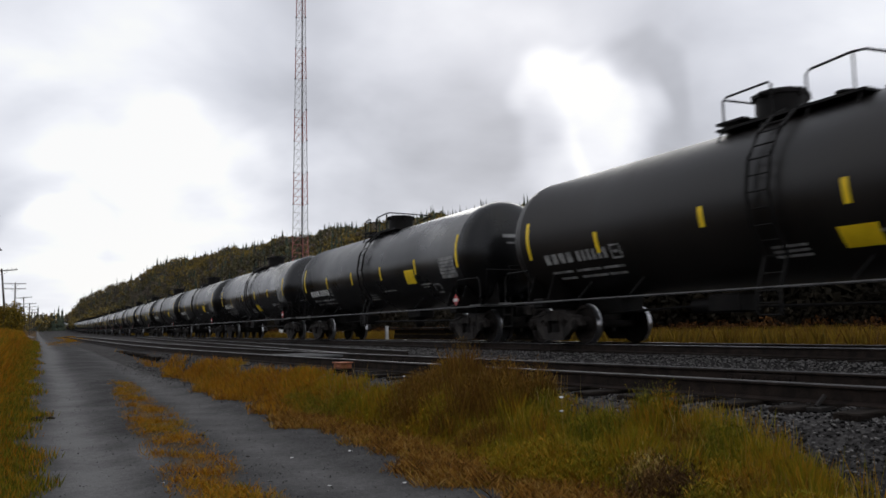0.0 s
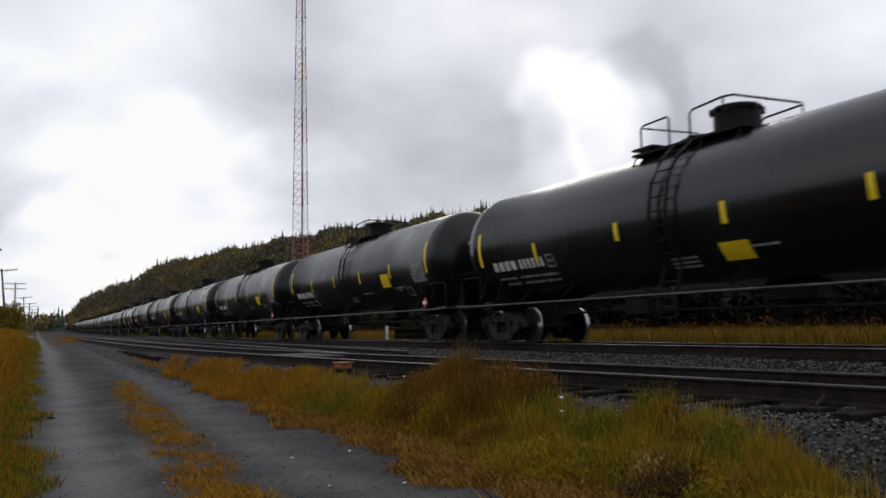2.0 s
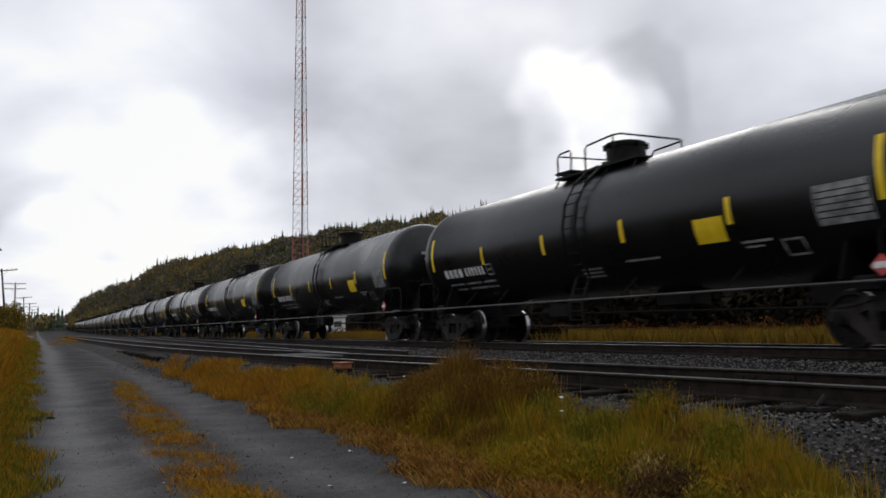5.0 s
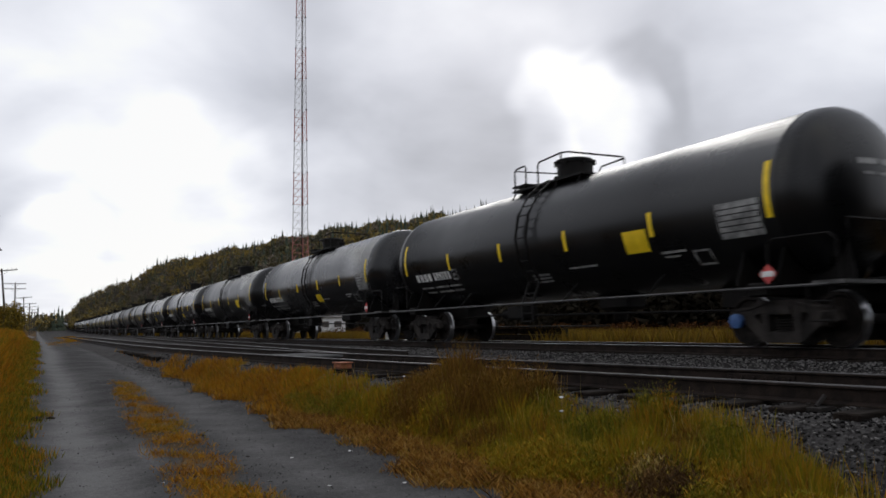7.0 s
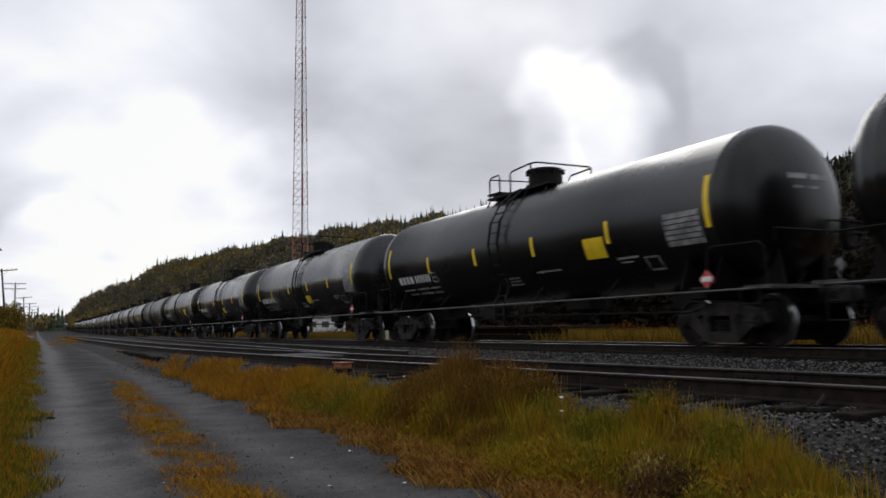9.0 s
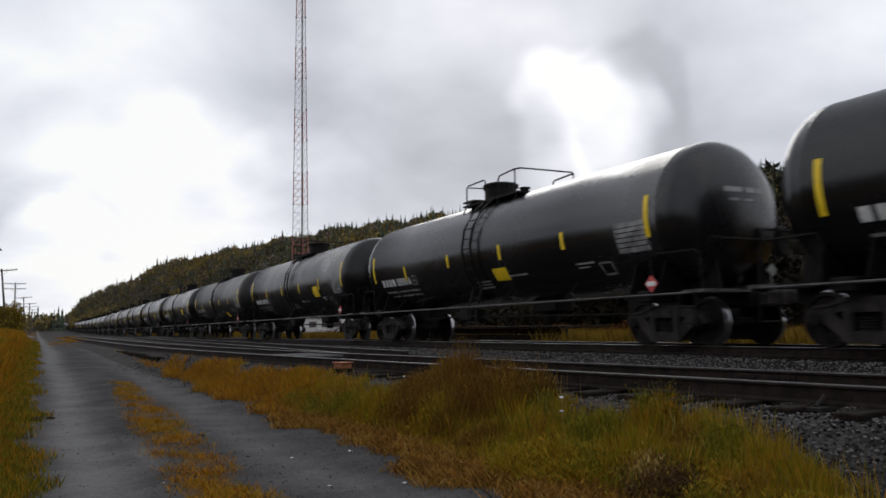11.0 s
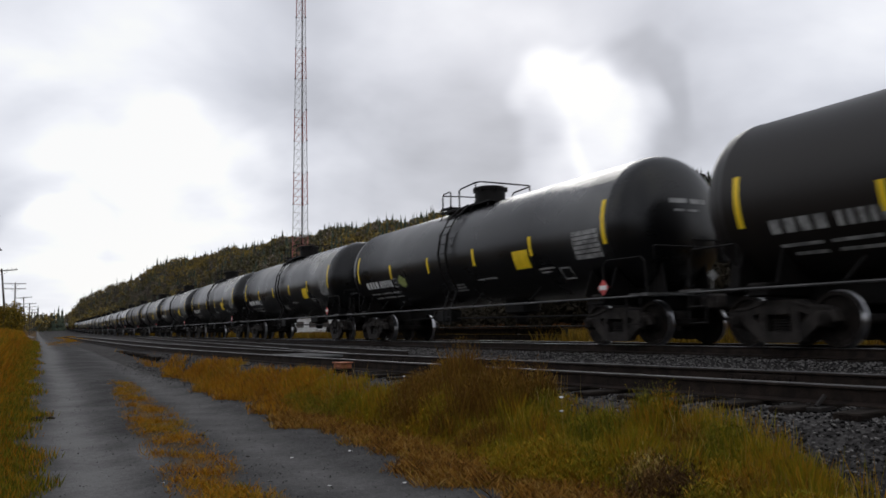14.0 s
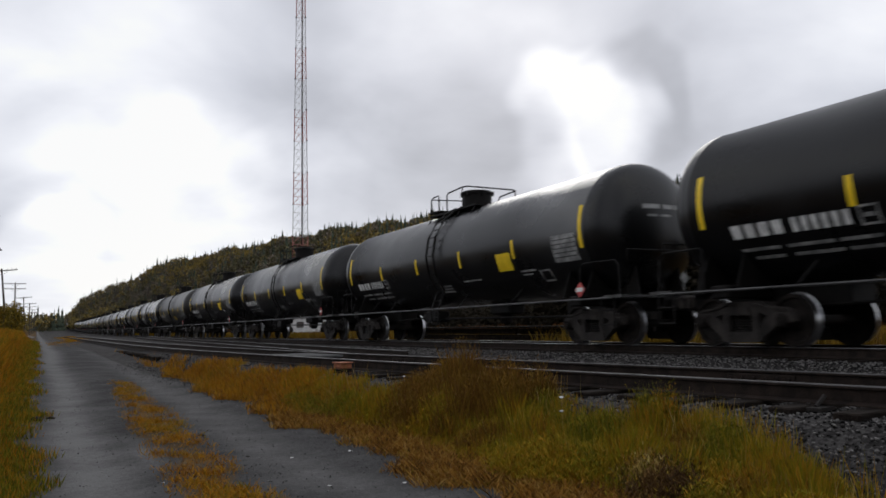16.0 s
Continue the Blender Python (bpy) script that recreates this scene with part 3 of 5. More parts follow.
    # ends
    for d in (-1, 1):
        sill = Shape().box(-0.32, 0.32, min(d * 5.1, d * 8.6), max(d * 5.1, d * 8.6), 0.72, 1.12, c=0.02)
        sill.box(-1.42, 1.42, d * TRUCK_Y - 0.22, d * TRUCK_Y + 0.22, 0.86, 1.10, c=0.03)
        # the highlight on top of the end sill is painted by this lighter steel
        part("end_platform", Shape().prism([(d * 8.05, 1.0), (d * 8.60, 1.0), (d * 8.60, 1.06), (d * 8.05, 1.06)], -1.5, 1.5), HIGHLIGHT_STEEL, car, "steel end platform in a lighter highlight tone")
        part("stub_sill", sill, FRAME_BLACK, car, "stub sill and bolster")
        saddle = Shape()
        for yy_ in (d * (TRUCK_Y - 0.42), d * (TRUCK_Y + 0.42)):
            arc = [(-R * 1.004 * math.cos(a), ZC - R * 1.004 * math.sin(a)) for a in [radians(q) for q in (38, 54, 70, 90, 110, 126, 142)]]
            pts = [(-1.42, 1.06)] + arc + [(1.42, 1.06)]
            v = [(x, yy_ - 0.012, z) for x, z in pts] + [(x, yy_ + 0.012, z) for x, z in pts]
            n = len(pts)
            saddle.add(v, [tuple(range(n)), tuple(range(n, 2 * n))[::-1]] + [(i, (i + 1) % n, n + (i + 1) % n, n + i) for i in range(n)])
        part("saddle", saddle, FRAME_BLACK, car, "saddle plates between tank and bolster")
        coup = Shape().box(-0.11, 0.11, min(d * 8.5, d * 8.86), max(d * 8.5, d * 8.86), 0.76, 0.98, c=0.03).box(-0.17, 0.15, min(d * 8.82, d * 9.03), max(d * 8.82, d * 9.03), 0.70, 1.02, c=0.05)
        coup.tube([(0.35, d * 8.6, 0.8), (0.32, d * 8.8, 0.55), (0.2, d * 9.02, 0.45)], 0.03)
        part("coupler", coup, TRUCK_STEEL, car, "cast coupler with an air hose")
        hand = Shape().tube([(-1.46, d * 7.2, 1.02), (-1.46, d * 7.2, 1.72), (-1.42, d * 7.28, 1.80), (-1.38, d * 8.30, 1.80), (-1.38, d * 8.42, 1.70), (-1.38, d * 8.45, 1.05)], 0.022)
        hand.tube([(-1.2, d * 8.50, 1.06), (-1.2, d * 8.50, 2.02), (1.2, d * 8.50, 2.02), (1.2, d * 8.50, 1.06)], 0.020)
        part("end_handrail", hand, FRAME_BLACK, car, "bent pipe handrail")
        step = Shape()
        for dy in (0.0, 0.42):
            step.tube([(-1.48, d * (7.95 + dy), 1.04), (-1.50, d * (7.95 + dy), 0.42)], 0.018)
        for z in (0.44, 0.74):
            step.tube([(-1.49, d * 7.95, z), (-1.49, d * 8.37, z)], 0.018)
        part("sill_step", step, FRAME_BLACK, car)
        # head brace plates over the sill
        for x in (-0.62, 0.62):
            brace = Shape()
            brace.add([(x - 0.015, d * 7.2, 1.08), (x - 0.015, d * 8.2, 1.08), (x - 0.015, d * 8.02, 2.1), (x - 0.015, d * 7.4, 1.5), (x + 0.015, d * 7.2, 1.08), (x + 0.015, d * 8.2, 1.08), (x + 0.015, d * 8.02, 2.1), (x + 0.015, d * 7.4, 1.5)], [(0, 1, 2, 3), (7, 6, 5, 4), (0, 4, 5, 1), (1, 5, 6, 2), (2, 6, 7, 3), (3, 7, 4, 0)])
            part("head_brace", brace, FRAME_BLACK, car)
        truck_y = -7.08 if d < 0 else 6.75
        truck = part("truck", Shape().box(-1.0, 1.0, -0.20, 0.20, 0.48, 0.80, c=0.05).lathe([(0.80, 0.2), (0.87, 0.2)], "z", (0, 0, 0), 16), TRUCK_STEEL, car, "two-axle truck of dusty cast steel", at=pose(0, truck_y, 0))
        for sx in (-1.0, 1.0):
            part("side_frame", side_frame(sx), TRUCK_STEEL, truck)
            part("spring", springs(sx), FRAME_BLACK, truck)
        for dy in (-0.89, 0.89):
            part("wheelset", wheelset(), [WHEEL_STEEL, TREAD], truck, "steel wheels on an axle", at=pose(0, dy, WHEEL_R))
    # marks on the head towards the front
    for x0, x1, z0, z1 in ((-0.50, -0.04, 2.97, 3.07), (0.04, 0.50, 2.97, 3.07), (-0.40, -0.12, 2.79, 2.84), (-0.06, 0.26, 2.79, 2.84)):
        part("stencil", on_head(x0, x1, z0, z1), GREY_MARK, car, "stencilled bars on the tank's head", 0)
    bw = Shape()
    bw.tube([(0.75 + 0.25 * math.cos(2 * math.pi * k / 16), -8.56, 2.0 + 0.25 * math.sin(2 * math.pi * k / 16)) for k in range(17)], 0.016)
    for k in range(3):
        bw.tube([(0.75, -8.54, 2.0), (0.75 + 0.25 * math.cos(2 * math.pi * k / 3), -8.56, 2.0 + 0.25 * math.sin(2 * math.pi * k / 3))], 0.012)
    bw.box(0.6, 0.9, -8.53, -8.40, 1.7, 2.3, c=0.03)
    part("brake_wheel", bw, FRAME_BLACK, car, "hand brake wheel")
    # hazard placard, set on its corner
    pl = Shape()
    h = 0.17
    cx, cy, cz = -1.50, -7.22, 1.22
    pl.add([(cx, cy - h, cz), (cx, cy, cz - h), (cx, cy + h, cz), (cx, cy, cz + h), (cx + 0.02, cy - h, cz), (cx + 0.02, cy, cz - h), (cx + 0.02, cy + h, cz), (cx + 0.02, cy, cz + h)], [(0, 1, 2, 3), (7, 6, 5, 4), (0, 4, 5, 1), (1, 5, 6, 2), (2, 6, 7, 3), (3, 7, 4, 0)])
    placard = part("placard", pl, PLACARD_RED, car, "red diamond placard with a white bar", 0)
    part("placard_band", Shape().box(cx - 0.006, cx - 0.001, cy - 0.125, cy + 0.125, cz - 0.045, cz + 0.05), WHITE_MARK, placard, "", 0)
    part("placard_post", Shape().tube([(cx + 0.03, cy, 0.98), (cx + 0.03, cy, 1.45)], 0.018), FRAME_BLACK, placard)
    # pale marker plate on the end sill
    em = Shape()
    em.add([(0.28 - 0.13, -8.615, 1.42), (0.28, -8.615, 1.29), (0.28 + 0.13, -8.615, 1.42), (0.28, -8.615, 1.55), (0.15, -8.60, 1.42), (0.28, -8.60, 1.29), (0.41, -8.60, 1.42), (0.28, -8.60, 1.55)], [(0, 1, 2, 3), (7, 6, 5, 4), (0, 4, 5, 1), (1, 5, 6, 2), (2, 6, 7, 3), (3, 7, 4, 0)])
    em.tube([(0.28, -8.585, 1.06), (0.28, -8.585, 1.50)], 0.014)
    part("end_marker", em, GREY_MARK, car, "pale diamond plate on the car's end", 0)
    # ladder over the side
    lad = Shape()
    rr = R + 0.14
    path = [(-rr * math.cos(a), ZC + rr * math.sin(a)) for a in [radians(q) for q in (-58, -40, -20, 0, 20, 40, 58, 70)]]
    path = [(-1.50, 0.55), (-1.50, 0.95)] + [(max(x, -1.56) if z < ZC - 0.6 else x, z) for x, z in path[1:]]
    for dy in (-0.23, 0.23):
        lad.tube([(x, dy, z) for x, z in path], 0.034)
    part("ladder_rail", lad, FRAME_BLACK, car, "curved ladder up the tank's side")
    for i in range(len(path) - 1):
        for t in (0.0, 0.5):
            x, z = path[i][0] + (path[i + 1][0] - path[i][0]) * t, path[i][1] + (path[i + 1][1] - path[i][1]) * t
            part("rung", Shape().tube([(x, -0.23, z), (x, 0.23, z)], 0.016), FRAME_BLACK, car)
    # platform, housing and railing on top
    deck = Shape()
    for sx in (-1, 1):
        deck.box(min(sx * 0.36, sx * 0.86), max(sx * 0.36, sx * 0.86), -1.5, 1.55, 4.02, 4.07)
        for y in (-1.4, -0.45, 0.5, 1.45):
            deck.tube([(sx * 0.80, y, 4.03), (sx * 0.95, y, 3.76)], 0.02)
    deck.box(-0.86, 0.86, 0.9, 1.55, 4.145, 4.19)
    part("platform", deck, FRAME_BLACK, car, "narrow steel walkway round the housing")
    hy = (-0.12, 0.75, 0.75, -0.6, -0.6)[marks]
    house = Shape().lathe([(4.05, 0.46), (4.58, 0.46), (4.58, 0.495), (4.64, 0.495), (4.68, 0.45), (4.70, 0.0001)], "z", (0, hy, 0), 28)
    house.tube([(-0.48, hy, 4.56), (-0.56, hy, 4.62)], 0.05, 8)
    for k in range(6):
        a = 2 * math.pi * k / 6 + 0.4
        house.box(0.49 * math.cos(a) - 0.03, 0.49 * math.cos(a) + 0.03, hy + 0.49 * math.sin(a) - 0.03, hy + 0.49 * math.sin(a) + 0.03, 4.52, 4.66)
    part("housing", house, FRAME_BLACK, car, "round steel housing with a hinged lid")
    fy = -0.55 if marks in (1, 2) else 0.55
    fit = Shape().lathe([(4.1, 0.12), (4.30, 0.12), (4.32, 0.16), (4.36, 0.16)], "z", (0, fy, 0), 12).box(-0.25, 0.25, fy + 0.2, fy + 0.5, 4.12, 4.24, c=0.03)
    part("valve_fitting", fit, FRAME_BLACK, car)
    # a short loop at one end, a long hoop that turns across the platform at the other
    back, front, start = ((1.50, 0.96, 0.40), (1.40, 0.30, -0.42), (1.40, 0.30, -0.42), (1.30, 0.46, -0.12), (1.30, 0.46, -0.12))[marks]
    rear = Shape().tube([(-0.8, back, 4.04), (-0.8, back, 4.60), (-0.8, back - 0.08, 4.66), (-0.8, front + 0.06, 4.68), (-0.8, front, 4.62), (-0.8, front, 4.04)], 0.022)
    rear.tube([(-0.8, back - 0.02, 4.62), (0.8, back - 0.06, 4.66)], 0.020).tube([(0.8, back - 0.06, 4.66), (0.8, back - 0.06, 4.04)], 0.020)
    part("railing", rear, FRAME_BLACK, car, "bent pipe loop at the platform's end")
    end = min(start - 1.05, -0.80)
    hoop = Shape().tube([(-0.8, start, 4.05), (-0.8, start, 4.58), (-0.8, start - 0.08, 4.65), (-0.8, end + 0.2, 4.70), (-0.72, end, 4.70), (0.70, end - 0.34, 4.62), (0.8, end - 0.30, 4.60), (0.8, end + 0.6, 4.56), (0.8, end + 0.68, 4.48), (0.8, end + 0.68, 4.04)], 0.023)
    hoop.tube([(-0.8, end + 0.18, 4.70), (-0.8, end + 0.18, 4.04)], 0.020).tube([(0.78, end - 0.32, 4.60), (0.78, end - 0.32, 4.04)], 0.020)
    part("railing", hoop, FRAME_BLACK, car, "bent pipe railing round the platform")
    return car


PROTOTYPES = [
    tank_car(TANK_BLACK, "black tank car with yellow strips and white stencils", 0),
    tank_car(TANK_FADED, "faded grey-black tank car with yellow strips", 1),
    tank_car(TANK_DUSTY, "dusty brown-black tank car with worn stencils", 2),
    tank_car(TANK_DUSTY, "dusty brown-black tank car with a low yellow panel", 3),
    tank_car(TANK_FADED, "faded grey-black tank car with white stencils and yellow strips", 4),
]
N_CARS, FIRST_Y = 48, 9.10
KINDS = {0: 2, 2: 4, 8: 1, 10: 1, 11: 1, 13: 3}


def travelled(t):
    return 16.884 * t + 0.02597 * t * t


def car_pose(s):
    """The pose of a car whose middle stands at s along the line."""
    a, b = s - TRUCK_Y, s + TRUCK_Y
    pa, pb = Vector((float(rail_x(a)), a, float(rail_z(a)))), Vector((float(rail_x(b)), b, float(rail_z(b))))
    d = pb - pa
    mid = (pa + pb) / 2
    return pose(mid.x, mid.y, mid.z, math.degrees(math.atan2(d.z, d.y)), 0, -math.degrees(math.atan2(d.x, d.y)))


# slack in the couplings, car by car, in metres
SLACK = {1: 0.12, 2: 0.12, 3: -0.10, 4: -0.26, 5: -0.04, 6: 0.18, 7: 0.20, 8: 0.07, 11: 0.12}


def car_start(i):
    return FIRST_Y + PITCH * i + SLACK.get(i, 0.0)


CARS = []
for i in range(N_CARS):
    k = KINDS.get(i, (0, 0, 1, 0, 1, 2)[i * 5 % 6 if i % 3 else i % 2] if i > 17 else 0)
    fresh = PROTOTYPES[k] if PROTOTYPES[k] not in CARS else copy_thing(PROTOTYPES[k], pose(0, 0, 0))
    fresh.matrix_basis = car_pose(car_start(i))
    CARS.append(fresh)
GREEN_SPRAY = mat("green_spray_paint", (0.20, 0.24, 0.05), (0.34, 0.38, 0.14), 5.0, 0.6, 0, 0.02, 60)
spray = Shape()
for dy, z0, z1, w in ((0.0, 1.86, 2.10, 0.16), (0.14, 1.80, 2.16, 0.15), (0.28, 1.84, 2.20, 0.16), (0.43, 1.92, 2.12, 0.12)):
    q = on_tank(3.15 + dy, 3.15 + dy + w, z0, z1, 0.006 + 0.002 * dy, 3)
    spray.add(q.v, q.f)
part("sprayed_mark", spray, GREEN_SPRAY, CARS[14], "blurred patch of yellow-green spray paint", 0)
CAP_BLUE = mat("blue_cap_paint", (0.03, 0.08, 0.22), (0.05, 0.13, 0.32), 5.0, 0.5, 0, 0.02, 60)
front_truck = [o for o in CARS[7].children if o.name.startswith("truck") and o.location.y < 0][0]
part("bearing_cap", Shape().lathe([(-1.10, 0.128), (-1.19, 0.128), (-1.20, 0.09), (-1.205, 0.01)], "x", (0, 0.89, WHEEL_R), 16), CAP_BLUE, front_truck, "blue-painted bearing cap")
for o in bpy.data.objects:
    if o.name.startswith("stencil"):
        o["kind"] = "stuff"


# ---- forest and hill behind the line ----
SPRUCE = mat("dark_spruce_needles", (0.032, 0.044, 0.032), (0.066, 0.076, 0.050), 0.12, 0.9, 0, 0.0, 3.0, island=0.3, spec=0.06)
AUTUMN = mat("autumn_leaves", (0.098, 0.090, 0.048), (0.29, 0.205, 0.048), 0.012, 0.85, 0, 0.0, 0.6, c3=(0.145, 0.122, 0.064), island=0.25, spec=0.06)
BARE = mat("grey_brown_bare_twigs", (0.12, 0.10, 0.080), (0.20, 0.165, 0.130), 0.03, 0.9, 0, 0.0, 2.0, island=0.25, spec=0.06)
SLOPE = mat("hillside_undergrowth", (0.018, 0.016, 0.010), (0.042, 0.032, 0.018), 0.06, 0.95, 0, 0.5, 1.5, c3=(0.027, 0.022, 0.013), depth=0.5, spec=0.04)
DARK_BRUSH = mat("dark_brown_twigs", (0.016, 0.014, 0.010), (0.034, 0.028, 0.019), 0.15, 0.95, 0, 0.0, 2.0, island=0.3, spec=0.06)
WEED_BROWN = mat("russet_twigs", (0.040, 0.018, 0.008), (0.105, 0.046, 0.014), 0.3, 0.9, 0, 0.0, 2.0, island=0.4, spec=0.06)
BARK = mat("rough_bark", (0.03, 0.024, 0.018), (0.075, 0.06, 0.048), 4.0, 0.9, 0, 0.5, 30)

# bearing from the line's direction, in degrees: distance and height of the ridge
RIDGE_A = [-8, 0.8, 1.4, 2.0, 2.45, 4.1, 5.4, 6.4, 7.4, 9.6, 12.9, 16.5, 20, 25.5, 40, 52, 75]
RIDGE_D = [1500, 1400, 1360, 1320, 1290, 1165, 1095, 1050, 1000, 910, 790, 670, 590, 500, 430, 400, 400]
RIDGE_H = [8, 14, 18, 29, 45, 55, 58, 69, 73, 74, 72, 68, 65, 59, 58, 60, 60]
TURN = 0.05


def hill_height(az, d):
    """Height of the hill at a bearing in degrees and a distance."""
    rd, rh = np.interp(az, RIDGE_A, RIDGE_D), np.interp(az, RIDGE_A, RIDGE_H)
    foot = np.interp(az, [-8, 4, 15, 40, 75], [0.75, 0.62, 0.42, 0.30, 0.30])
    q = np.clip((d / rd - foot) / (1 - foot), 0, 1)
    rough = 1 + 0.025 * np.sin(az * 1.7 + 0.3) + 0.015 * np.sin(az * 4.1 + d * 0.012) + 0.01 * np.sin(az * 9.3)
    return -2.0 + rh * (1 - (1 - q) ** 1.7) * rough + 3.0 * (d > 0)


def polar(az, d):
    a = np.radians(np.asarray(az, float) + TURN)
    return d * np.sin(a), d * np.cos(a)


def build_hill():
    az = np.linspace(-8, 75, 260)
    fr = np.linspace(0.25, 1.25, 44)
    A, F = np.meshgrid(az, fr)
    Dd = F * np.interp(A, RIDGE_A, RIDGE_D)
    X, Y = polar(A, Dd)
    Z = hill_height(A, Dd) - 1.5
    Z[0] = -6
    Z[-1] = -6
    idx = np.arange(A.size).reshape(A.shape)
    faces = np.stack([idx[:-1, :-1], idx[1:, :-1], idx[1:, 1:], idx[:-1, 1:]], -1).reshape(-1, 4)
    me = bpy.data.meshes.new("hill")
    me.from_pydata(np.stack([X, Y, Z], -1).reshape(-1, 3).tolist(), [], faces.tolist())
    me.materials.append(SLOPE)
    me.polygons.foreach_set("use_smooth", [True] * len(me.polygons))
    tagged(new("hill", me), "long wooded hill in dull autumn colours", "hill", kind="structure")


build_hill()
rng = np.random.default_rng(7)


def raw_mesh(name, verts, faces, material):
    """A mesh of triangles from arrays."""
    verts, faces = np.asarray(verts, np.float32), np.asarray(faces, np.int32)
    me = bpy.data.meshes.new(name)
    me.vertices.add(len(verts))
    me.vertices.foreach_set("co", verts.ravel())
    me.loops.add(faces.size)
    me.loops.foreach_set("vertex_index", faces.ravel())
    me.polygons.add(len(faces))
    me.polygons.foreach_set("loop_start", np.arange(0, faces.size, 3, dtype=np.int32))
    me.update(calc_edges=True)
    me.validate()
    me.materials.append(material)
    return me


def spruce_mesh(P, H, W, tiers=4, sides=6):
    """Many narrow spruces: ragged tiers of boughs that taper to a spire."""
    n = len(P)
    V, F = [], []
    per = sides + 1
    base = 0
    for t in range(tiers):
        z0, z1 = 0.06 + 0.86 * t / tiers, min(0.06 + 0.86 * (t + 1.55) / tiers, 1.0)
        r = W * (1.0 - 0.80 * t / (tiers - 1)) * 0.5
        ang = np.arange(sides) * 2 * np.pi / sides + rng.uniform(0, 6, (n, 1))
        rr = r[:, None] * rng.uniform(0.55, 1.15, (n, sides))
        ring = np.stack([P[:, None, 0] + rr * np.cos(ang), P[:, None, 1] + rr * np.sin(ang), P[:, None, 2] + H[:, None] * (z0 + rng.uniform(-0.03, 0.03, (n, sides)))], -1)
        tip = np.stack([P[:, 0] + rng.normal(0, 0.05, n), P[:, 1], P[:, 2] + H * z1], -1)[:, None]
        V.append(np.concatenate([ring, tip], 1).reshape(-1, 3))
        o = base + np.arange(n)[:, None] * per
        k = np.arange(sides)
        F.append(np.stack([o + k, o + (k + 1) % sides, np.broadcast_to(o + sides, (n, sides))], -1).reshape(-1, 3))
        base += n * per
    return np.concatenate(V), np.concatenate(F)


def crown_mesh(P, H, W, leaves=26, size=0.13):
    """Many round-headed trees: loose clouds of small leaf clumps with gaps."""
    n = len(P)
    c = rng.normal(0, 1, (n, leaves, 3))
    c /= np.linalg.norm(c, axis=2, keepdims=True)
    c *= rng.uniform(0.25, 1.0, (n, leaves, 1)) ** 0.45
    pos = P[:, None] + c * np.stack([W / 2, W / 2, H * 0.42], -1)[:, None] + np.stack([0 * H, 0 * H, H * 0.58], -1)[:, None]
    s = (W[:, None, None, None] * size) * rng.uniform(0.6, 1.5, (n, leaves, 1, 1))
    tri = rng.normal(0, 1, (n, leaves, 4, 3)) * s + pos[:, :, None]
    V = tri.reshape(-1, 3)
    o = np.arange(n * leaves)[:, None] * 4
    F = np.concatenate([o + [0, 1, 2], o + [0, 2, 3], o + [1, 3, 2]])
    return V, F


def scatter_hill(n, lo, hi, az0=-6, az1=62):
    az, f = rng.uniform(az0, az1, n), rng.uniform(lo, hi, n) ** 0.8
    d = f * np.interp(az, RIDGE_A, RIDGE_D)
    x, y = polar(az, d)
    return np.stack([x, y, hill_height(az, d) - 1.6], -1)


def woods(name, V, F, material, label, category="forest"):
    return tagged(new(name, raw_mesh(name, V, F, material)), label, category, kind="stuff")


P = scatter_hill(2600, 0.35, 1.0)
H = rng.uniform(5, 11, len(P))
V1, F1 = spruce_mesh(P, H, H * rng.uniform(0.22, 0.34, len(P)), 4, 5)
ridge_az = rng.uniform(-4, 62, 900)
d = rng.uniform(0.96, 1.02, 900) * np.interp(ridge_az, RIDGE_A, RIDGE_D)
x, y = polar(ridge_az, d)
P = np.stack([x, y, hill_height(ridge_az, d) - 1.6], -1)
H = rng.uniform(3, 13, 900) * np.where(rng.random(900) < 0.2, 1.25, 0.8) * np.clip(d / 800, 0.6, 1.1)
V2, F2 = spruce_mesh(P, H, H * rng.uniform(0.18, 0.30, 900), 5, 5)
woods("spruce_forest", np.concatenate([V1, V2]), np.concatenate([F1, F2 + len(V1)]), SPRUCE, "dark spruces scattered over the hill and its ridge")
P = scatter_hill(9500, 0.33, 0.97)
H = rng.uniform(3, 6.5, len(P))
V, F = crown_mesh(P, H, H * rng.uniform(0.7, 1.0, len(P)), 34, 0.085)
woods("autumn_forest", V, F, AUTUMN, "olive and yellow broadleaf trees on the hillside")
P = scatter_hill(6500, 0.33, 0.97)
H = rng.uniform(3, 6.5, len(P))
V, F = crown_mesh(P, H, H * rng.uniform(0.5, 0.8, len(P)), 26, 0.085)
woods("bare_forest", V, F, BARE, "grey-brown leafless trees on the hillside")

P = scatter_hill(2600, 0.10, 0.62, 34, 66)
H = rng.uniform(4, 9, len(P))
V, F = crown_mesh(P, H, H * rng.uniform(0.5, 0.8, len(P)), 60, 0.055)
woods("foothill_brush", V, F, DARK_BRUSH, "dark leafless brush over the hill's foot", "brush")

# low woods behind the field and far down the line
n = 1500
x, y = 74 + 60 * rng.random(n) ** 1.3, rng.uniform(0, 330, n)
P = np.stack([x, y, ground_z(x, y) - 0.3], -1)
H = rng.uniform(3.0, 7.0, len(P))
V, F = spruce_mesh(P, H, H * rng.uniform(0.28, 0.5, len(P)), 8, 6)
woods("spruce_thicket", V, F, DARK_BRUSH, "dark young spruces behind the dry field")
n = 1300
x, y = 50 + 26 * rng.random(n) ** 1.3, rng.uniform(0, 260, n)
P = np.stack([x, y, ground_z(x, y) - 0.9], -1)
H = rng.uniform(2.0, 6.0, n)
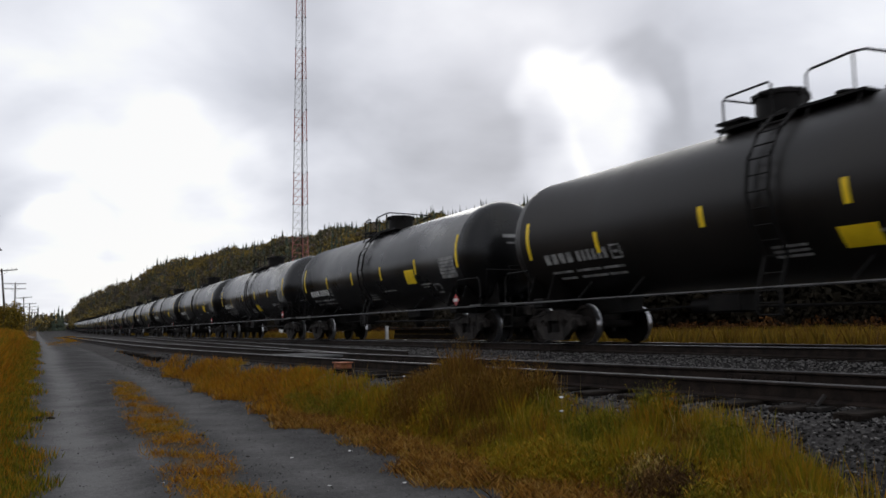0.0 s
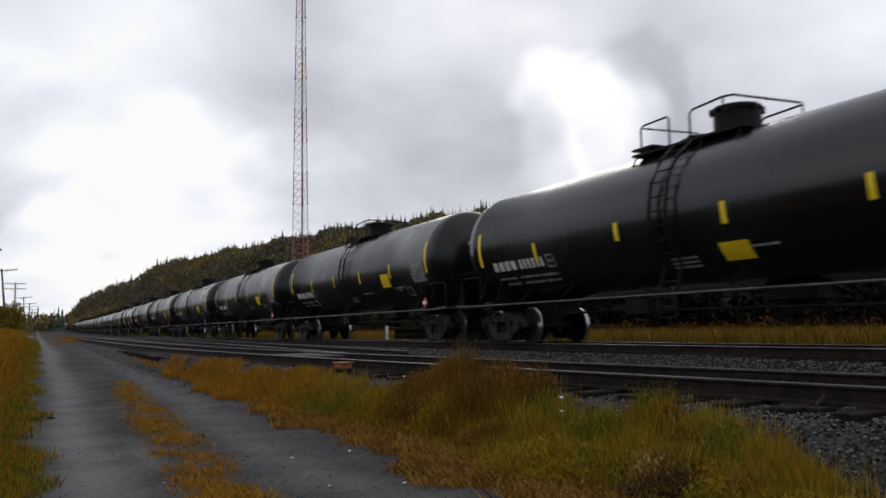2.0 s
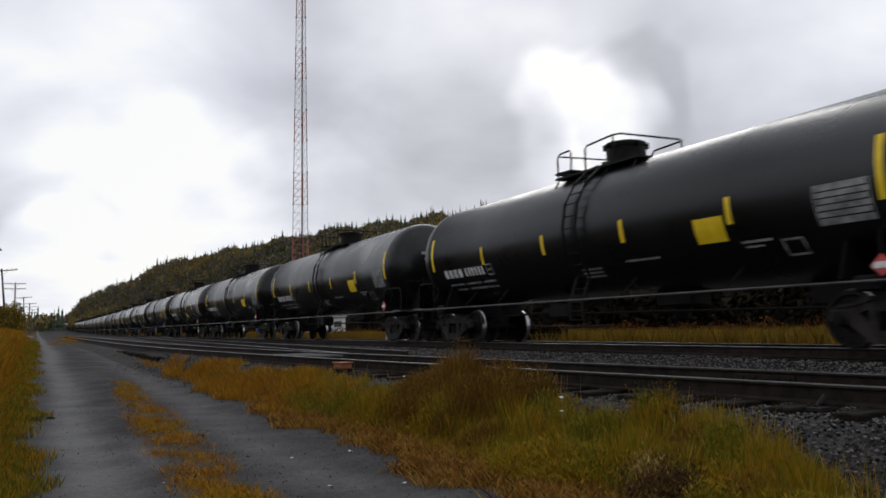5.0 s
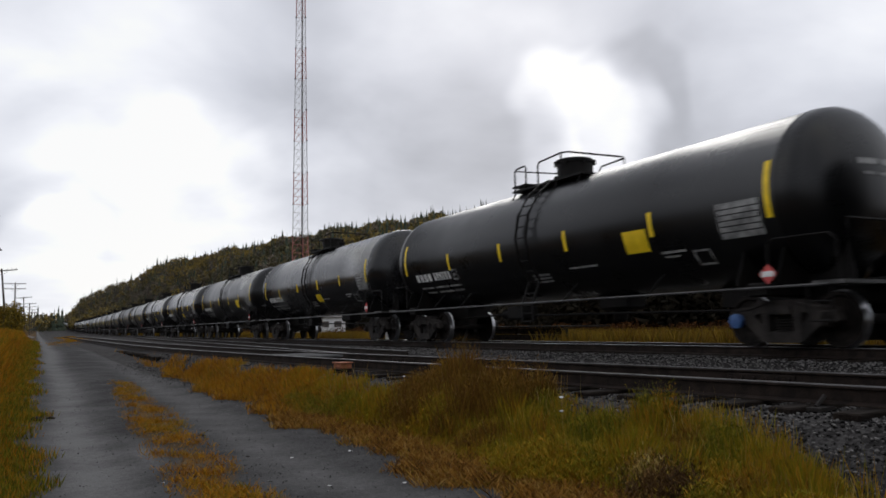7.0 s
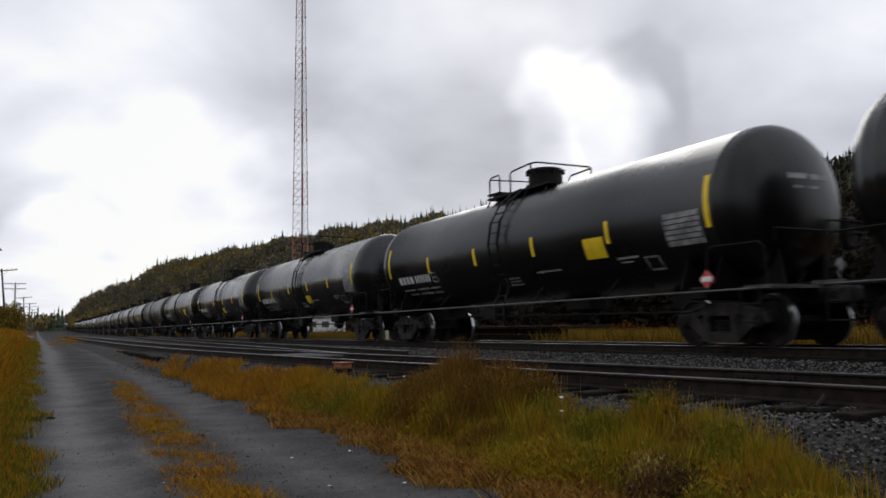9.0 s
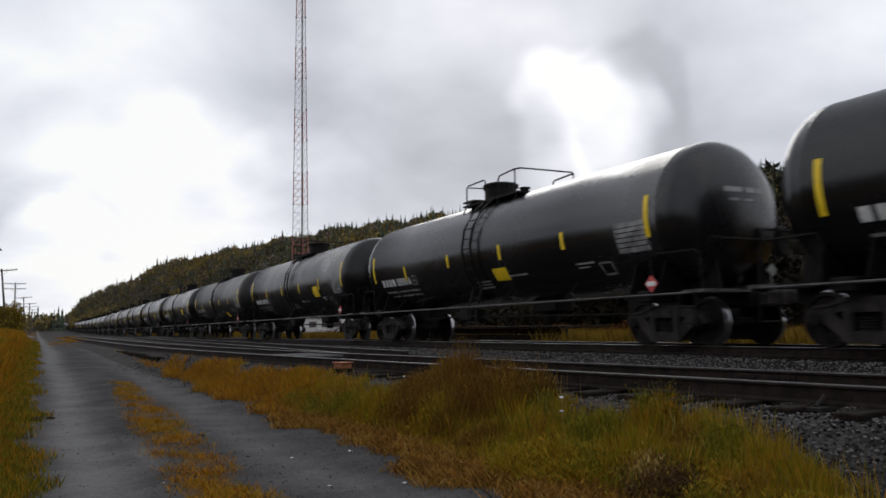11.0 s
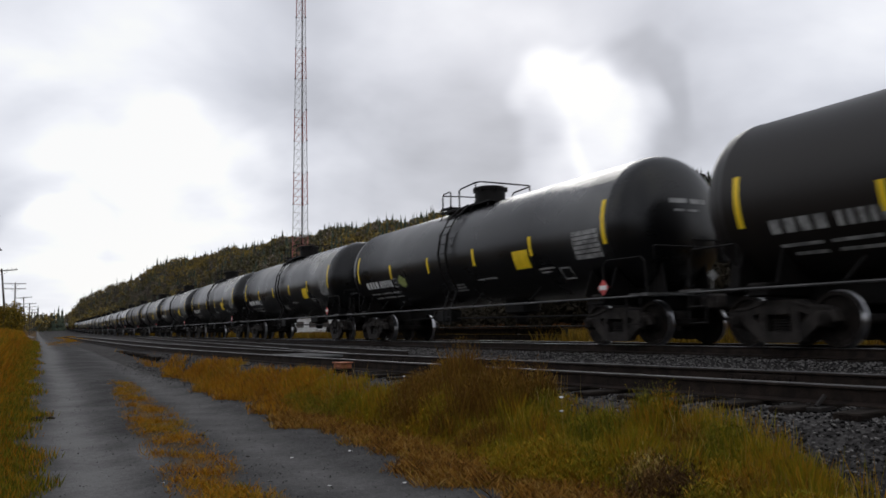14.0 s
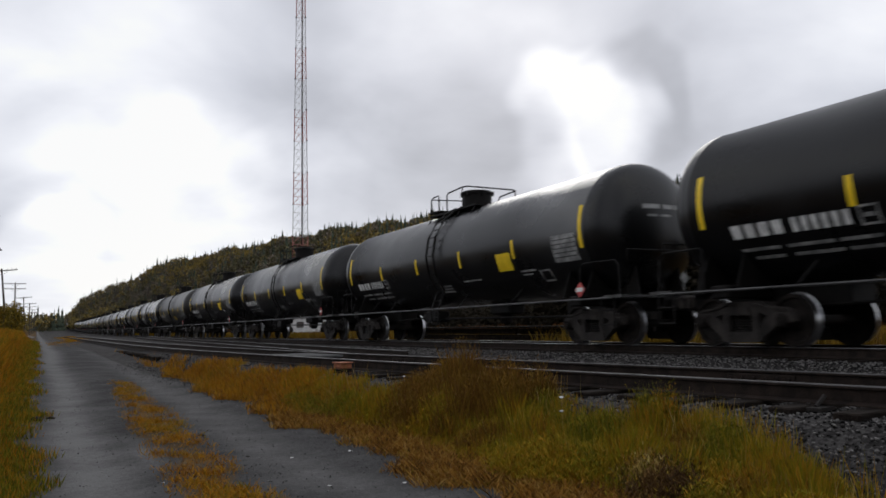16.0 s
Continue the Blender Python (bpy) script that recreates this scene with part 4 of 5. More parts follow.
V, F = crown_mesh(P, H, H * rng.uniform(0.7, 1.1, n), 130, 0.032)
woods("willow_thicket", V, F, DARK_BRUSH, "dark leafless willows behind the dry field", "brush")
n = 520
x, y = 36 + 12 * rng.random(n), rng.uniform(4, 190, n)
P = np.stack([x, y, ground_z(x, y) - 0.35], -1)
H = rng.uniform(0.7, 1.7, n)
V, F = crown_mesh(P, H, H * rng.uniform(0.9, 1.5, n), 90, 0.030)
woods("russet_shrubs", V, F, WEED_BROWN, "low russet shrubs at the field's far edge", "brush")
n = 420
x, y = rng.uniform(50, 150, n), rng.uniform(5, 300, n)
P = np.stack([x, y, ground_z(x, y) - 0.2], -1)
H = rng.uniform(2, 6, n)
V, F = crown_mesh(P, H, H * 0.9, 150, 0.045)
woods("brush_thicket", V, F, DARK_BRUSH, "bare brown brush behind the dry field", "brush")
n = 260
y = rng.uniform(420, 1150, n)
x = rng.uniform(-0.10, 0.028, n) * y
P = np.stack([x, y, 3.0 + 0.004 * y + 0 * y], -1)
P[:, 2] = np.minimum(P[:, 2], 8)
P[:, 2] -= 4
H = rng.uniform(8, 15, n)
V, F = spruce_mesh(P, H, H * 0.32, 5, 6)
woods("distant_forest", V, F, SPRUCE, "distant spruce forest at the end of the line")
n = 200
y = rng.uniform(380, 900, n)
x = rng.uniform(-0.12, 0.020, n) * y
P = np.stack([x, y, np.full(n, -0.5)], -1)
H = rng.uniform(6, 12, n)
V, F = crown_mesh(P, H, H * 0.8, 90, 0.06)
woods("distant_autumn_trees", V, F, AUTUMN, "yellowing broadleaf trees at the end of the line")
n = 300
y = rng.uniform(380, 700, n)
x = rng.uniform(0.036, 0.115, n) * y
P = np.stack([x, y, np.full(n, 1.0)], -1)
H = rng.uniform(5, 12, n) * np.interp(x / y, [0.036, 0.08], [0.6, 1.15])
V, F = crown_mesh(P, H, H * 0.7, 130, 0.055)
woods("yellow_birch_wood", V, F, AUTUMN, "yellow and olive birches at the foot of the hill")


# scrub on the other side of the road, behind the camera and out along the poles
# out of view, added to darken the train's near side and the tanks' reflections
n = 700
y = rng.uniform(-140, 160, n)
x = -24 - 30 * rng.random(n) - 0.05 * np.maximum(y, 0)
P = np.stack([x, y, ground_z(x, y) - 0.3], -1)
H = rng.uniform(4, 8, n)
V1, F1 = spruce_mesh(P, H, H * rng.uniform(0.3, 0.5, n), 5, 6)
V2, F2 = crown_mesh(P + [2.5, 1.5, 0], H * 0.8, H * 0.8, 50, 0.1)
woods("roadside_forest", np.concatenate([V1, V2]), np.concatenate([F1, F2 + len(V1)]), SPRUCE, "low dark woods out of view, added to darken the train's near side")


# ---- lattice tower ----
def lattice_tower():
    tower = thing("lattice_tower", "tall three-legged steel lattice tower in red and white bands", "tower", pose(44.4, 145.0, 0))
    base_z, sec, n = -0.6, 6.15, 12

    def leg_at(k, z):
        r = (3.35 - 0.0255 * (z - base_z)) / 1.732
        a = radians(62 + 120 * k)
        return Vector((r * math.cos(a), r * math.sin(a), z))

    for i in range(n):
        z0, z1 = base_z + sec * i, base_z + sec * (i + 1)
        paint = TOWER_RED if i % 2 == 0 else TOWER_WHITE
        for k in range(3):
            leg = part("leg", Shape().tube([leg_at(k, z0), leg_at(k, z1)], 0.085, 6), paint, tower)
            part("flange", Shape().lathe([(-0.06, 0.17), (0.06, 0.17)], "z", leg_at(k, z1), 8), FRAME_BLACK, leg)
            j = (k + 1) % 3
            br = Shape()
            for q in range(4):
                a0, a1 = z0 + sec * q / 4, z0 + sec * (q + 1) / 4
                br.tube([leg_at(k, a0), leg_at(j, a0)], 0.03, 4)
                br.tube([leg_at(k, a0), (leg_at(j, a1) + leg_at(k, a1)) / 2], 0.028, 4)
                br.tube([leg_at(j, a0), (leg_at(j, a1) + leg_at(k, a1)) / 2], 0.028, 4)
            part("bracing", br, paint, tower)
    part("cable_run", Shape().tube([(0.1, -0.15, base_z), (0.1, -0.15, base_z + sec * n)], 0.10, 6), FRAME_BLACK, tower, "dark cable bundle")


lattice_tower()


# ---- pole line ----
def utility_pole(x, y, h, lean, arms, turn=0):
    z = float(ground_z(x, y)) - 0.3
    pole = thing("utility_pole", "weathered wooden utility pole with crossarms beside the road", "utility pole", pose(x, y, z, 0, lean, turn), group="utility poles along the road")
    part("shaft", Shape().tube([(0, 0, 0), (0, 0, h * 0.5), (0, 0, h)], 0.16, 10, r1=0.10), POLE_WOOD, pole)
    for k in range(arms):
        za = h - 0.25 - 0.9 * k
        arm = part("crossarm", Shape().box(-1.7, 1.7, -0.16, -0.06, za - 0.06, za + 0.06, c=0.01), POLE_WOOD, pole)
        part("arm_brace", Shape().tube([(-0.7, -0.11, za - 0.05), (0, -0.11, za - 0.6), (0.7, -0.11, za - 0.05)], 0.02, 4), FRAME_BLACK, arm)
        for q in (-1.55, -1.1, -0.6, 0.6, 1.1, 1.55):
            part("insulator", Shape().lathe([(0, 0.02), (0.06, 0.02), (0.07, 0.05), (0.13, 0.055), (0.16, 0.02)], "z", (q, -0.11, za + 0.06), 8), INSULATOR, arm, "small dark insulator")


for x, y, h, lean, arms in ((-3.9, 59, 8.6, -1, 1), (-4.6, 83, 8.6, -1, 1), (-3.2, 110, 8.7, -5.2, 1), (-3.5, 160, 10.0, -0.5, 2), (-2.15, 200, 9.2, -4, 1), (-1.7, 250, 9.4, -1, 2), (-1.45, 300, 8.8, 0, 2), (-0.9, 360, 8.6, 0, 1), (-0.4, 420, 8.6, 0, 1)):
    utility_pole(x, y, h, lean, arms)


# ---- things behind the train ----
def timber_platform():
    base = thing("timber_platform", "long low platform of dark stacked timbers behind the line", "platform", pose(17.2, 31.3, float(ground_z(17.2, 31)) - 0.03))
    for lvl in range(4):
        for q in range(5):
            y0 = -7.6 + q * 3.04
            part("beam", Shape().box(-0.16 + random.uniform(-0.03, 0.03), 0.16, y0 + 0.02, y0 + 3.02, 0.24 * lvl, 0.24 * lvl + 0.225, c=0.015), TIE, base)
    for q in range(11):
        part("deck_plank", Shape().box(-0.3, 2.2, -7.5 + q * 1.42, -7.5 + q * 1.42 + 1.3, 0.96, 1.03, c=0.01), TIE, base)


timber_platform()


def marker_post(x, y, h, w=0.07):
    post = thing("marker_post", "short white-painted marker post in dry grass", "post", pose(x, y, float(ground_z(x, y)) - 0.1))
    part("shaft", Shape().box(-w, w, -w, w, 0, h, c=0.015), SHED_WHITE, post)
    part("cap", Shape().box(-w - 0.01, w + 0.01, -w - 0.01, w + 0.01, h, h + 0.05, c=0.01), SHED_WHITE, post)


marker_post(16.4, 38.4, 1.15)
marker_post(17.6, 27.5, 0.8, 0.06)


def white_cabin():
    x, y = 38.0, 118.0
    cab = thing("site_cabin", "low white cabin with dark windows beyond the train", "cabin", pose(x, y, float(ground_z(x, y)) - 0.1, 0, 0, -20))
    part("wall", Shape().box(-5, 5, -1.5, 1.5, 0.3, 2.9, c=0.04), SHED_WHITE, cab)
    part("roof", Shape().prism([(-1.75, 2.85), (1.75, 2.85), (1.75, 2.95), (0, 3.25), (-1.75, 2.95)], -5.2, 5.2), SHED_DARK, cab)
    part("base", Shape().box(-4.8, 4.8, -1.35, 1.35, 0, 0.3), SHED_DARK, cab)
    for q in range(5):
        win = part("window", Shape().box(-4.3 + q * 1.9, -3.2 + q * 1.9, -1.56, -1.5, 1.4, 2.3, c=0.01), SHED_DARK, cab, "dark cabin window")
        part("window_frame", Shape().box(-4.38 + q * 1.9, -3.12 + q * 1.9, -1.59, -1.53, 1.32, 1.4).box(-4.38 + q * 1.9, -3.12 + q * 1.9, -1.59, -1.53, 2.3, 2.38), SHED_WHITE, win)


white_cabin()


# ---- things by the siding ----
def switch_plate():
    y = 12.95
    box = thing("switch_box", "rusty orange steel box beside the siding rail", "track box", pose(float(siding_x(y)) - 1.02, y, float(ground_z(siding_x(y) - 1.02, y)) - 0.02, 0, 0, 8))
    part("body", Shape().box(-0.10, 0.10, -0.15, 0.15, 0.10, 0.19, c=0.012), RUST_RED, box)
    part("footing", Shape().box(-0.14, 0.14, -0.13, 0.13, 0, 0.10, c=0.01), TIE, box, "dark timber block under the box")
    part("lid", Shape().box(-0.122, 0.122, -0.172, 0.172, 0.19, 0.21, c=0.006), RUST_RED, box)


switch_plate()


PLANK = mat("weathered_grey_plank", (0.05, 0.05, 0.05), (0.10, 0.10, 0.10), 3.0, 0.9, 0, 0.3, 30, spec=0.08)


def crossing_plank():
    y = 17.0
    pl = thing("crossing_plank", "pale grey plank lying between the siding's rails", "plank", pose(float(siding_x(y)) + 0.05, y, -0.19, 0, 0, 4))
    part("board", Shape().box(-0.45, 0.45, -1.0, 1.0, 0, 0.05, c=0.01), PLANK, pl)


crossing_plank()


def rail_brace(y):
    x = float(siding_x(y)) - 0.755
    b = thing("rail_brace", "cast steel brace bolted against the siding's rail", "rail brace", pose(x, y, -0.33, 0, 0, 9), group="rail braces")
    part("shoe", Shape().prism([(-0.09, 0.0), (0.09, 0.0), (0.09, 0.03), (-0.09, 0.03)], -0.30, -0.05), TRUCK_STEEL, b)
    part("arm", Shape().tube([(-0.20, 0, 0.03), (-0.12, 0, 0.07), (-0.05, 0, 0.11)], 0.02, 6), TRUCK_STEEL, b)
    part("bolt", Shape().lathe([(0, 0.02), (0.03, 0.02)], "z", (-0.22, 0.05, 0.03), 6), TRUCK_STEEL, b)


for y in (4.62,):
    rail_brace(y)


def joint_bar(y):
    x = float(siding_x(y)) + 0.755
    b = thing("joint_bar", "bolted joint bar on the siding's rail", "joint bar", pose(x - 0.022, y, SIDING_TOP - 0.095, 0, 0, 9), group="joint bars")
    part("bar", Shape().box(-0.014, 0.010, -0.42, 0.42, -0.045, 0.045, c=0.006), RAIL_SIDE, b)
    for q in range(6):
        part("bolt", Shape().lathe([(-0.045, 0.02), (-0.012, 0.02)], "x", (0, -0.36 + q * 0.144, 0), 6), RAIL_SIDE, b)


joint_bar(6.4)
joint_bar(14.0)


def flat_stone(x, y, s, material, label, name="stone"):
    sh = Shape()
    r = [random.uniform(0.7, 1.15) for _ in range(8)]
    sh.lathe([(0, 0.8 * s), (0.25 * s, s), (0.5 * s, 0.7 * s), (0.6 * s, 0.3 * s)], "z", (0, 0, 0), 8)
    sh.v = [(a * r[i % 8], b * r[(i + 3) % 8], c * random.uniform(0.85, 1.1)) for i, (a, b, c) in enumerate(sh.v)]
    ob = new(name, sh.mesh(name, material, 30))
    ob.matrix_basis = pose(x, y, float(ground_z(x, y)) - 0.01, 0, 0, random.uniform(0, 180))
    tagged(ob, label, name)


PALE_STONE = mat("pale_boulder_stone", (0.16, 0.155, 0.15), (0.36, 0.35, 0.34), 3.0, 0.85, 0, 0.3, 20)
PALE = mat("pale_litter", (0.5, 0.5, 0.48), (0.7, 0.7, 0.68), 8, 0.7, 0, 0.1, 60)
for x, y, s in ((0.05, 12.9, 0.10), (0.22, 13.1, 0.07), (1.82, 10.0, 0.045), (1.95, 8.2, 0.03)):
    flat_stone(x, y, s, TIE, "dark lump of earth lying on the gravel road")
for x, y, s in ((2.35, 8.0, 0.025), (2.95, 7.9, 0.03), (2.2, 6.4, 0.022), (2.75, 6.1, 0.025), (1.3, 6.0, 0.03), (1.0, 7.2, 0.02)):
    flat_stone(x, y, s, PALE, "small pale stone on the gravel road")


for x, y, q in ((-1.75, 128.0, 0.55), (-1.1, 129.0, 0.40), (-0.5, 130.5, 0.32)):
    flat_stone(x, y, q, PALE_STONE, "pale boulder in a heap beside the road", "boulder")


# ---- grass and weeds ----
def grass_material(name, stops, scale=0.55, spread=0.5):
    m = bpy.data.materials.new(name)
    m.use_nodes = True
    n, l = m.node_tree.nodes, m.node_tree.links
    b = n["Principled BSDF"]
    b.inputs["Roughness"].default_value = 0.75
    b.inputs["Specular IOR Level"].default_value = 0.08
    tc, g = n.new("ShaderNodeTexCoord"), n.new("ShaderNodeNewGeometry")
    big = n.new("ShaderNodeTexNoise")
    big.inputs["Scale"].default_value, big.inputs["Detail"].default_value, big.inputs["Roughness"].default_value = scale, 8.0, 0.62
    l.new(tc.outputs["Object"], big.inputs["Vector"])
    s = n.new("ShaderNodeMath")
    s.operation = "SUBTRACT"
    s.inputs[1].default_value = 0.5
    l.new(g.outputs["Random Per Island"], s.inputs[0])
    a = n.new("ShaderNodeMath")
    a.operation = "MULTIPLY_ADD"
    a.inputs[1].default_value = spread
    l.new(s.outputs[0], a.inputs[0])
    l.new(big.outputs[0], a.inputs[2])
    r = n.new("ShaderNodeValToRGB")
    el = r.color_ramp.elements
    el[0].position, el[0].color = stops[0][0], (*stops[0][1], 1)
    el[1].position, el[1].color = stops[-1][0], (*stops[-1][1], 1)
    for p, c in stops[1:-1]:
        el.new(p).color = (*c, 1)
    l.new(a.outputs[0], r.inputs[0])
    l.new(r.outputs[0], b.inputs["Base Color"])
    return m


STRAW = [(0.22, (0.13, 0.060, 0.007)), (0.34, (0.32, 0.155, 0.012)), (0.43, (0.33, 0.195, 0.012)), (0.50, (0.22, 0.170, 0.009)), (0.57, (0.145, 0.142, 0.007)), (0.64, (0.16, 0.142, 0.008)), (0.73, (0.30, 0.19, 0.012)), (0.85, (0.46, 0.31, 0.05))]
GRASS = grass_material("autumn_grass", STRAW, 2.6, 0.42)
WEED = grass_material("brown_weed_stalks", [(0.2, (0.085, 0.036, 0.008)), (0.45, (0.155, 0.070, 0.011)), (0.6, (0.13, 0.085, 0.010)), (0.8, (0.24, 0.13, 0.02))], 1.2, 0.6)
DRY = grass_material("orange_dry_grass", [(0.25, (0.24, 0.092, 0.007)), (0.5, (0.40, 0.180, 0.012)), (0.65, (0.30, 0.170, 0.012)), (0.8, (0.16, 0.13, 0.010))], 0.5, 0.5)
GREEN = grass_material("fresh_green_grass", [(0.25, (0.085, 0.085, 0.006)), (0.5, (0.135, 0.135, 0.008)), (0.7, (0.19, 0.155, 0.010)), (0.85, (0.30, 0.20, 0.02))], 3.0, 0.7)
FRINGE = grass_material("rusty_flattened_grass", [(0.25, (0.070, 0.033, 0.010)), (0.42, (0.20, 0.090, 0.017)), (0.55, (0.32, 0.152, 0.027)), (0.68, (0.24, 0.140, 0.022)), (0.85, (0.42, 0.25, 0.075))], 2.6, 0.55)
FIELD = grass_material("yellow_field_grass", [(0.25, (0.10, 0.045, 0.010)), (0.40, (0.17, 0.095, 0.012)), (0.50, (0.26, 0.155, 0.012)), (0.62, (0.20, 0.13, 0.013)), (0.8, (0.09, 0.075, 0.012))], 0.25, 0.5)


def blades(x, y, h, width, lean, z=None):
    """Bent, tapering grass blades at the given places."""
    n = len(x)
    z = ground_z(x, y) - 0.015 if z is None else z
    a, t = rng.uniform(0, 2 * np.pi, n), rng.uniform(0, 2 * np.pi, n)
    wx, wy = np.cos(a) * width / 2, np.sin(a) * width / 2
    lx, ly = np.cos(t) * lean * h, np.sin(t) * lean * h
    B = np.stack([x, y, z], -1)
    side, off = np.stack([wx, wy, 0 * x], -1), np.stack([lx, ly, 0 * x], -1)
    up = np.stack([0 * x, 0 * x, h], -1)
    mid = B + off * 0.50 + up * 0.55
    V = np.stack([B - side, B + side, mid + side * 0.9, B + off + up * 0.97], 1).reshape(-1, 3)
    o = np.arange(n)[:, None] * 4
    return V, np.concatenate([o + [0, 1, 2], o + [0, 2, 3]])


def lawn(name, x, y, h, width, lean, material, label, z=None):
    V, F = blades(x, y, h, width, lean, z)
    return tagged(new(name, raw_mesh(name, V, F, material)), label, "grass", kind="stuff")


def patchy(x, y, s=1.0):
    return np.sin(x * 2.3 * s + 1.3 * np.sin(y * 1.1 * s)) * np.sin(y * 1.7 * s + 1.1 * np.sin(x * 1.9 * s)) * 0.5 + 0.5


# verge between the road and the siding, densest near the eye
n = 560000
y = 3.0 + 27.0 * rng.random(n) ** 1.7
x = rng.uniform(2.7, 6.6, n)
g = grassiness(x, y)
keep = rng.random(n) < g * (0.16 + 0.84 * patchy(x * 1.6 + 0.7 * np.sin(y * 3.7), y * 1.5 + 0.6 * np.sin(x * 4.3), 1.8)) * (0.18 + 0.82 * smoothstep(3.35, 4.0, x + 0.25 * np.sin(y * 2.1)))
x, y = x[keep], y[keep]
inner = smoothstep(3.35, 4.35, x) * smoothstep(34, 16, y)
edge_side = smoothstep(siding_x(y) - 1.5, siding_x(y) - 2.3, x)
h = (0.05 + 0.24 * inner * (0.25 + 0.75 * edge_side) * smoothstep(2.3, 3.6, y)) * (0.40 + 0.95 * patchy(x + 3 + 0.5 * np.sin(y * 2.9), y + 0.4 * np.sin(x * 5.1), 2.2)) * rng.uniform(0.4, 1.45, len(x))
lawn("verge_grass", x, y, h, rng.uniform(0.0034, 0.0070, len(x)) * (1 + y * 0.05), rng.uniform(0.02, 0.38, len(x)), GRASS, "autumn grass in green, straw and rust on the verge")
# dry rust-coloured fringe along the road
n = 230000
y = 3.2 + 18.0 * rng.random(n) ** 1.5
x = rng.uniform(2.75, 4.3, n)
keep = rng.random(n) < grassiness(x, y) * smoothstep(4.3, 3.5, x + 0.25 * np.sin(y * 2.1)) * (0.25 + 0.75 * patchy(x, y + 1, 2.4))
x, y = x[keep], y[keep]
lawn("fringe_grass", x, y, rng.uniform(0.03, 0.13, len(x)), rng.uniform(0.005, 0.010, len(x)) * (1 + y * 0.04), rng.uniform(0.3, 1.4, len(x)), FRINGE, "dry rust-coloured grass along the road's edge")
# small leaves and broken bits among the blades
n = 240000
y = 3.0 + 24.0 * rng.random(n) ** 1.8
x = rng.uniform(2.8, 6.4, n)
keep = rng.random(n) < grassiness(x, y) * (0.3 + 0.7 * patchy(x + 1, y + 2, 1.7)) * (0.1 + 0.9 * smoothstep(3.5, 4.2, x))
x, y = x[keep], y[keep]
inner = smoothstep(3.05, 4.1, x) * smoothstep(siding_x(y) - 1.6, siding_x(y) - 2.6, x)
z = ground_z(x, y) + rng.random(len(x)) * (0.03 + 0.22 * inner) * (0.5 + 0.7 * patchy(x + 3, y, 1.4))
lawn("verge_leaves", x, y, rng.uniform(0.010, 0.036, len(x)), rng.uniform(0.004, 0.008, len(x)) * (1 + 0.05 * y), rng.uniform(0.4, 2.0, len(x)), GRASS, "small leaves and dry bits in the verge grass", z)
# orange tongue of dry grass farther along
n = 130000
y = rng.uniform(11, 38, n)
x = rng.uniform(2.8, 5.0, n)
keep = rng.random(n) < grassiness(x, y) * smoothstep(10, 15, y)
x, y = x[keep], y[keep]
lawn("dry_grass", x, y, rng.uniform(0.06, 0.21, len(x)), rng.uniform(0.009, 0.016, len(x)), rng.uniform(0.1, 0.6, len(x)), DRY, "orange dry grass on the verge along the siding")
# low orange growth beside the road far along the line
n = 9000
y = rng.uniform(50, 150, n)
x = 0.034 * y + 0.5 * np.sin(y * 0.09) + rng.normal(0, 0.55, n)
keep = rng.random(n) < np.clip(1.6 * patchy(x * 0.7, y * 0.13) - 0.15, 0.05, 1) * smoothstep(48, 75, y)
x, y = x[keep], y[keep]
lawn("far_grass", x, y, rng.uniform(0.04, 0.16, len(x)), rng.uniform(0.02, 0.04, len(x)), rng.uniform(0.1, 0.8, len(x)), DRY, "patches of orange grass beside the road far off")
# grass strip between the wheel tracks
n = 90000
y = 5.0 + 15 * rng.random(n) ** 1.4
x = rng.uniform(0.8, 2.3, n)
keep = rng.random(n) < median(x, y) * np.clip(1.7 * patchy(x, y, 2.0) - 0.25, 0.05, 1) * np.clip(1.5 * patchy(x + 2, y + 1, 4.1), 0.2, 1)
x, y = x[keep], y[keep]
lawn("strip_grass", x, y, rng.uniform(0.025, 0.085, len(x)), rng.uniform(0.005, 0.010, len(x)), rng.uniform(0.4, 1.2, len(x)), DRY, "short orange grass between the road's wheel tracks")
# bank on the other side of the road
n = 240000
y = 5.0 + 75 * rng.random(n) ** 2.0
x = 0.35 - 4.9 * rng.random(n) ** 1.5
keep = rng.random(n) < grassiness(x, y)
x, y = x[keep], y[keep]
tall = smoothstep(-0.2, -1.4, x)
h = (0.10 + 0.55 * tall) * rng.uniform(0.5, 1.3, len(x))
dry = rng.random(len(x)) < 0.25 + 0.55 * smoothstep(-0.15, -0.7, x)
for name, pick, material, label in (("bank_grass", ~dry, GREEN, "green grass along the foot of the road's bank"), ("bank_straw", dry, DRY, "tall orange straw on the road's bank")):
    q = int(pick.sum())
    lawn(name, x[pick], y[pick], h[pick], rng.uniform(0.006, 0.011, q) * (1 + y[pick] * 0.04), rng.uniform(0.1, 0.6, q), material, label)
# field behind the train
n = 260000
x, y = 15.3 + 60 * rng.random(n) ** 1.8, rng.uniform(4, 190, n)
keep = (x > 19.6) | (y < 23) | (y > 40)
x, y = x[keep], y[keep]
n = len(x)
lawn("field_grass", x, y, rng.uniform(0.35, 0.9, n), rng.uniform(0.014, 0.026, n), rng.uniform(0.05, 0.5, n), FIELD, "tall yellow dry grass in the field behind the train")


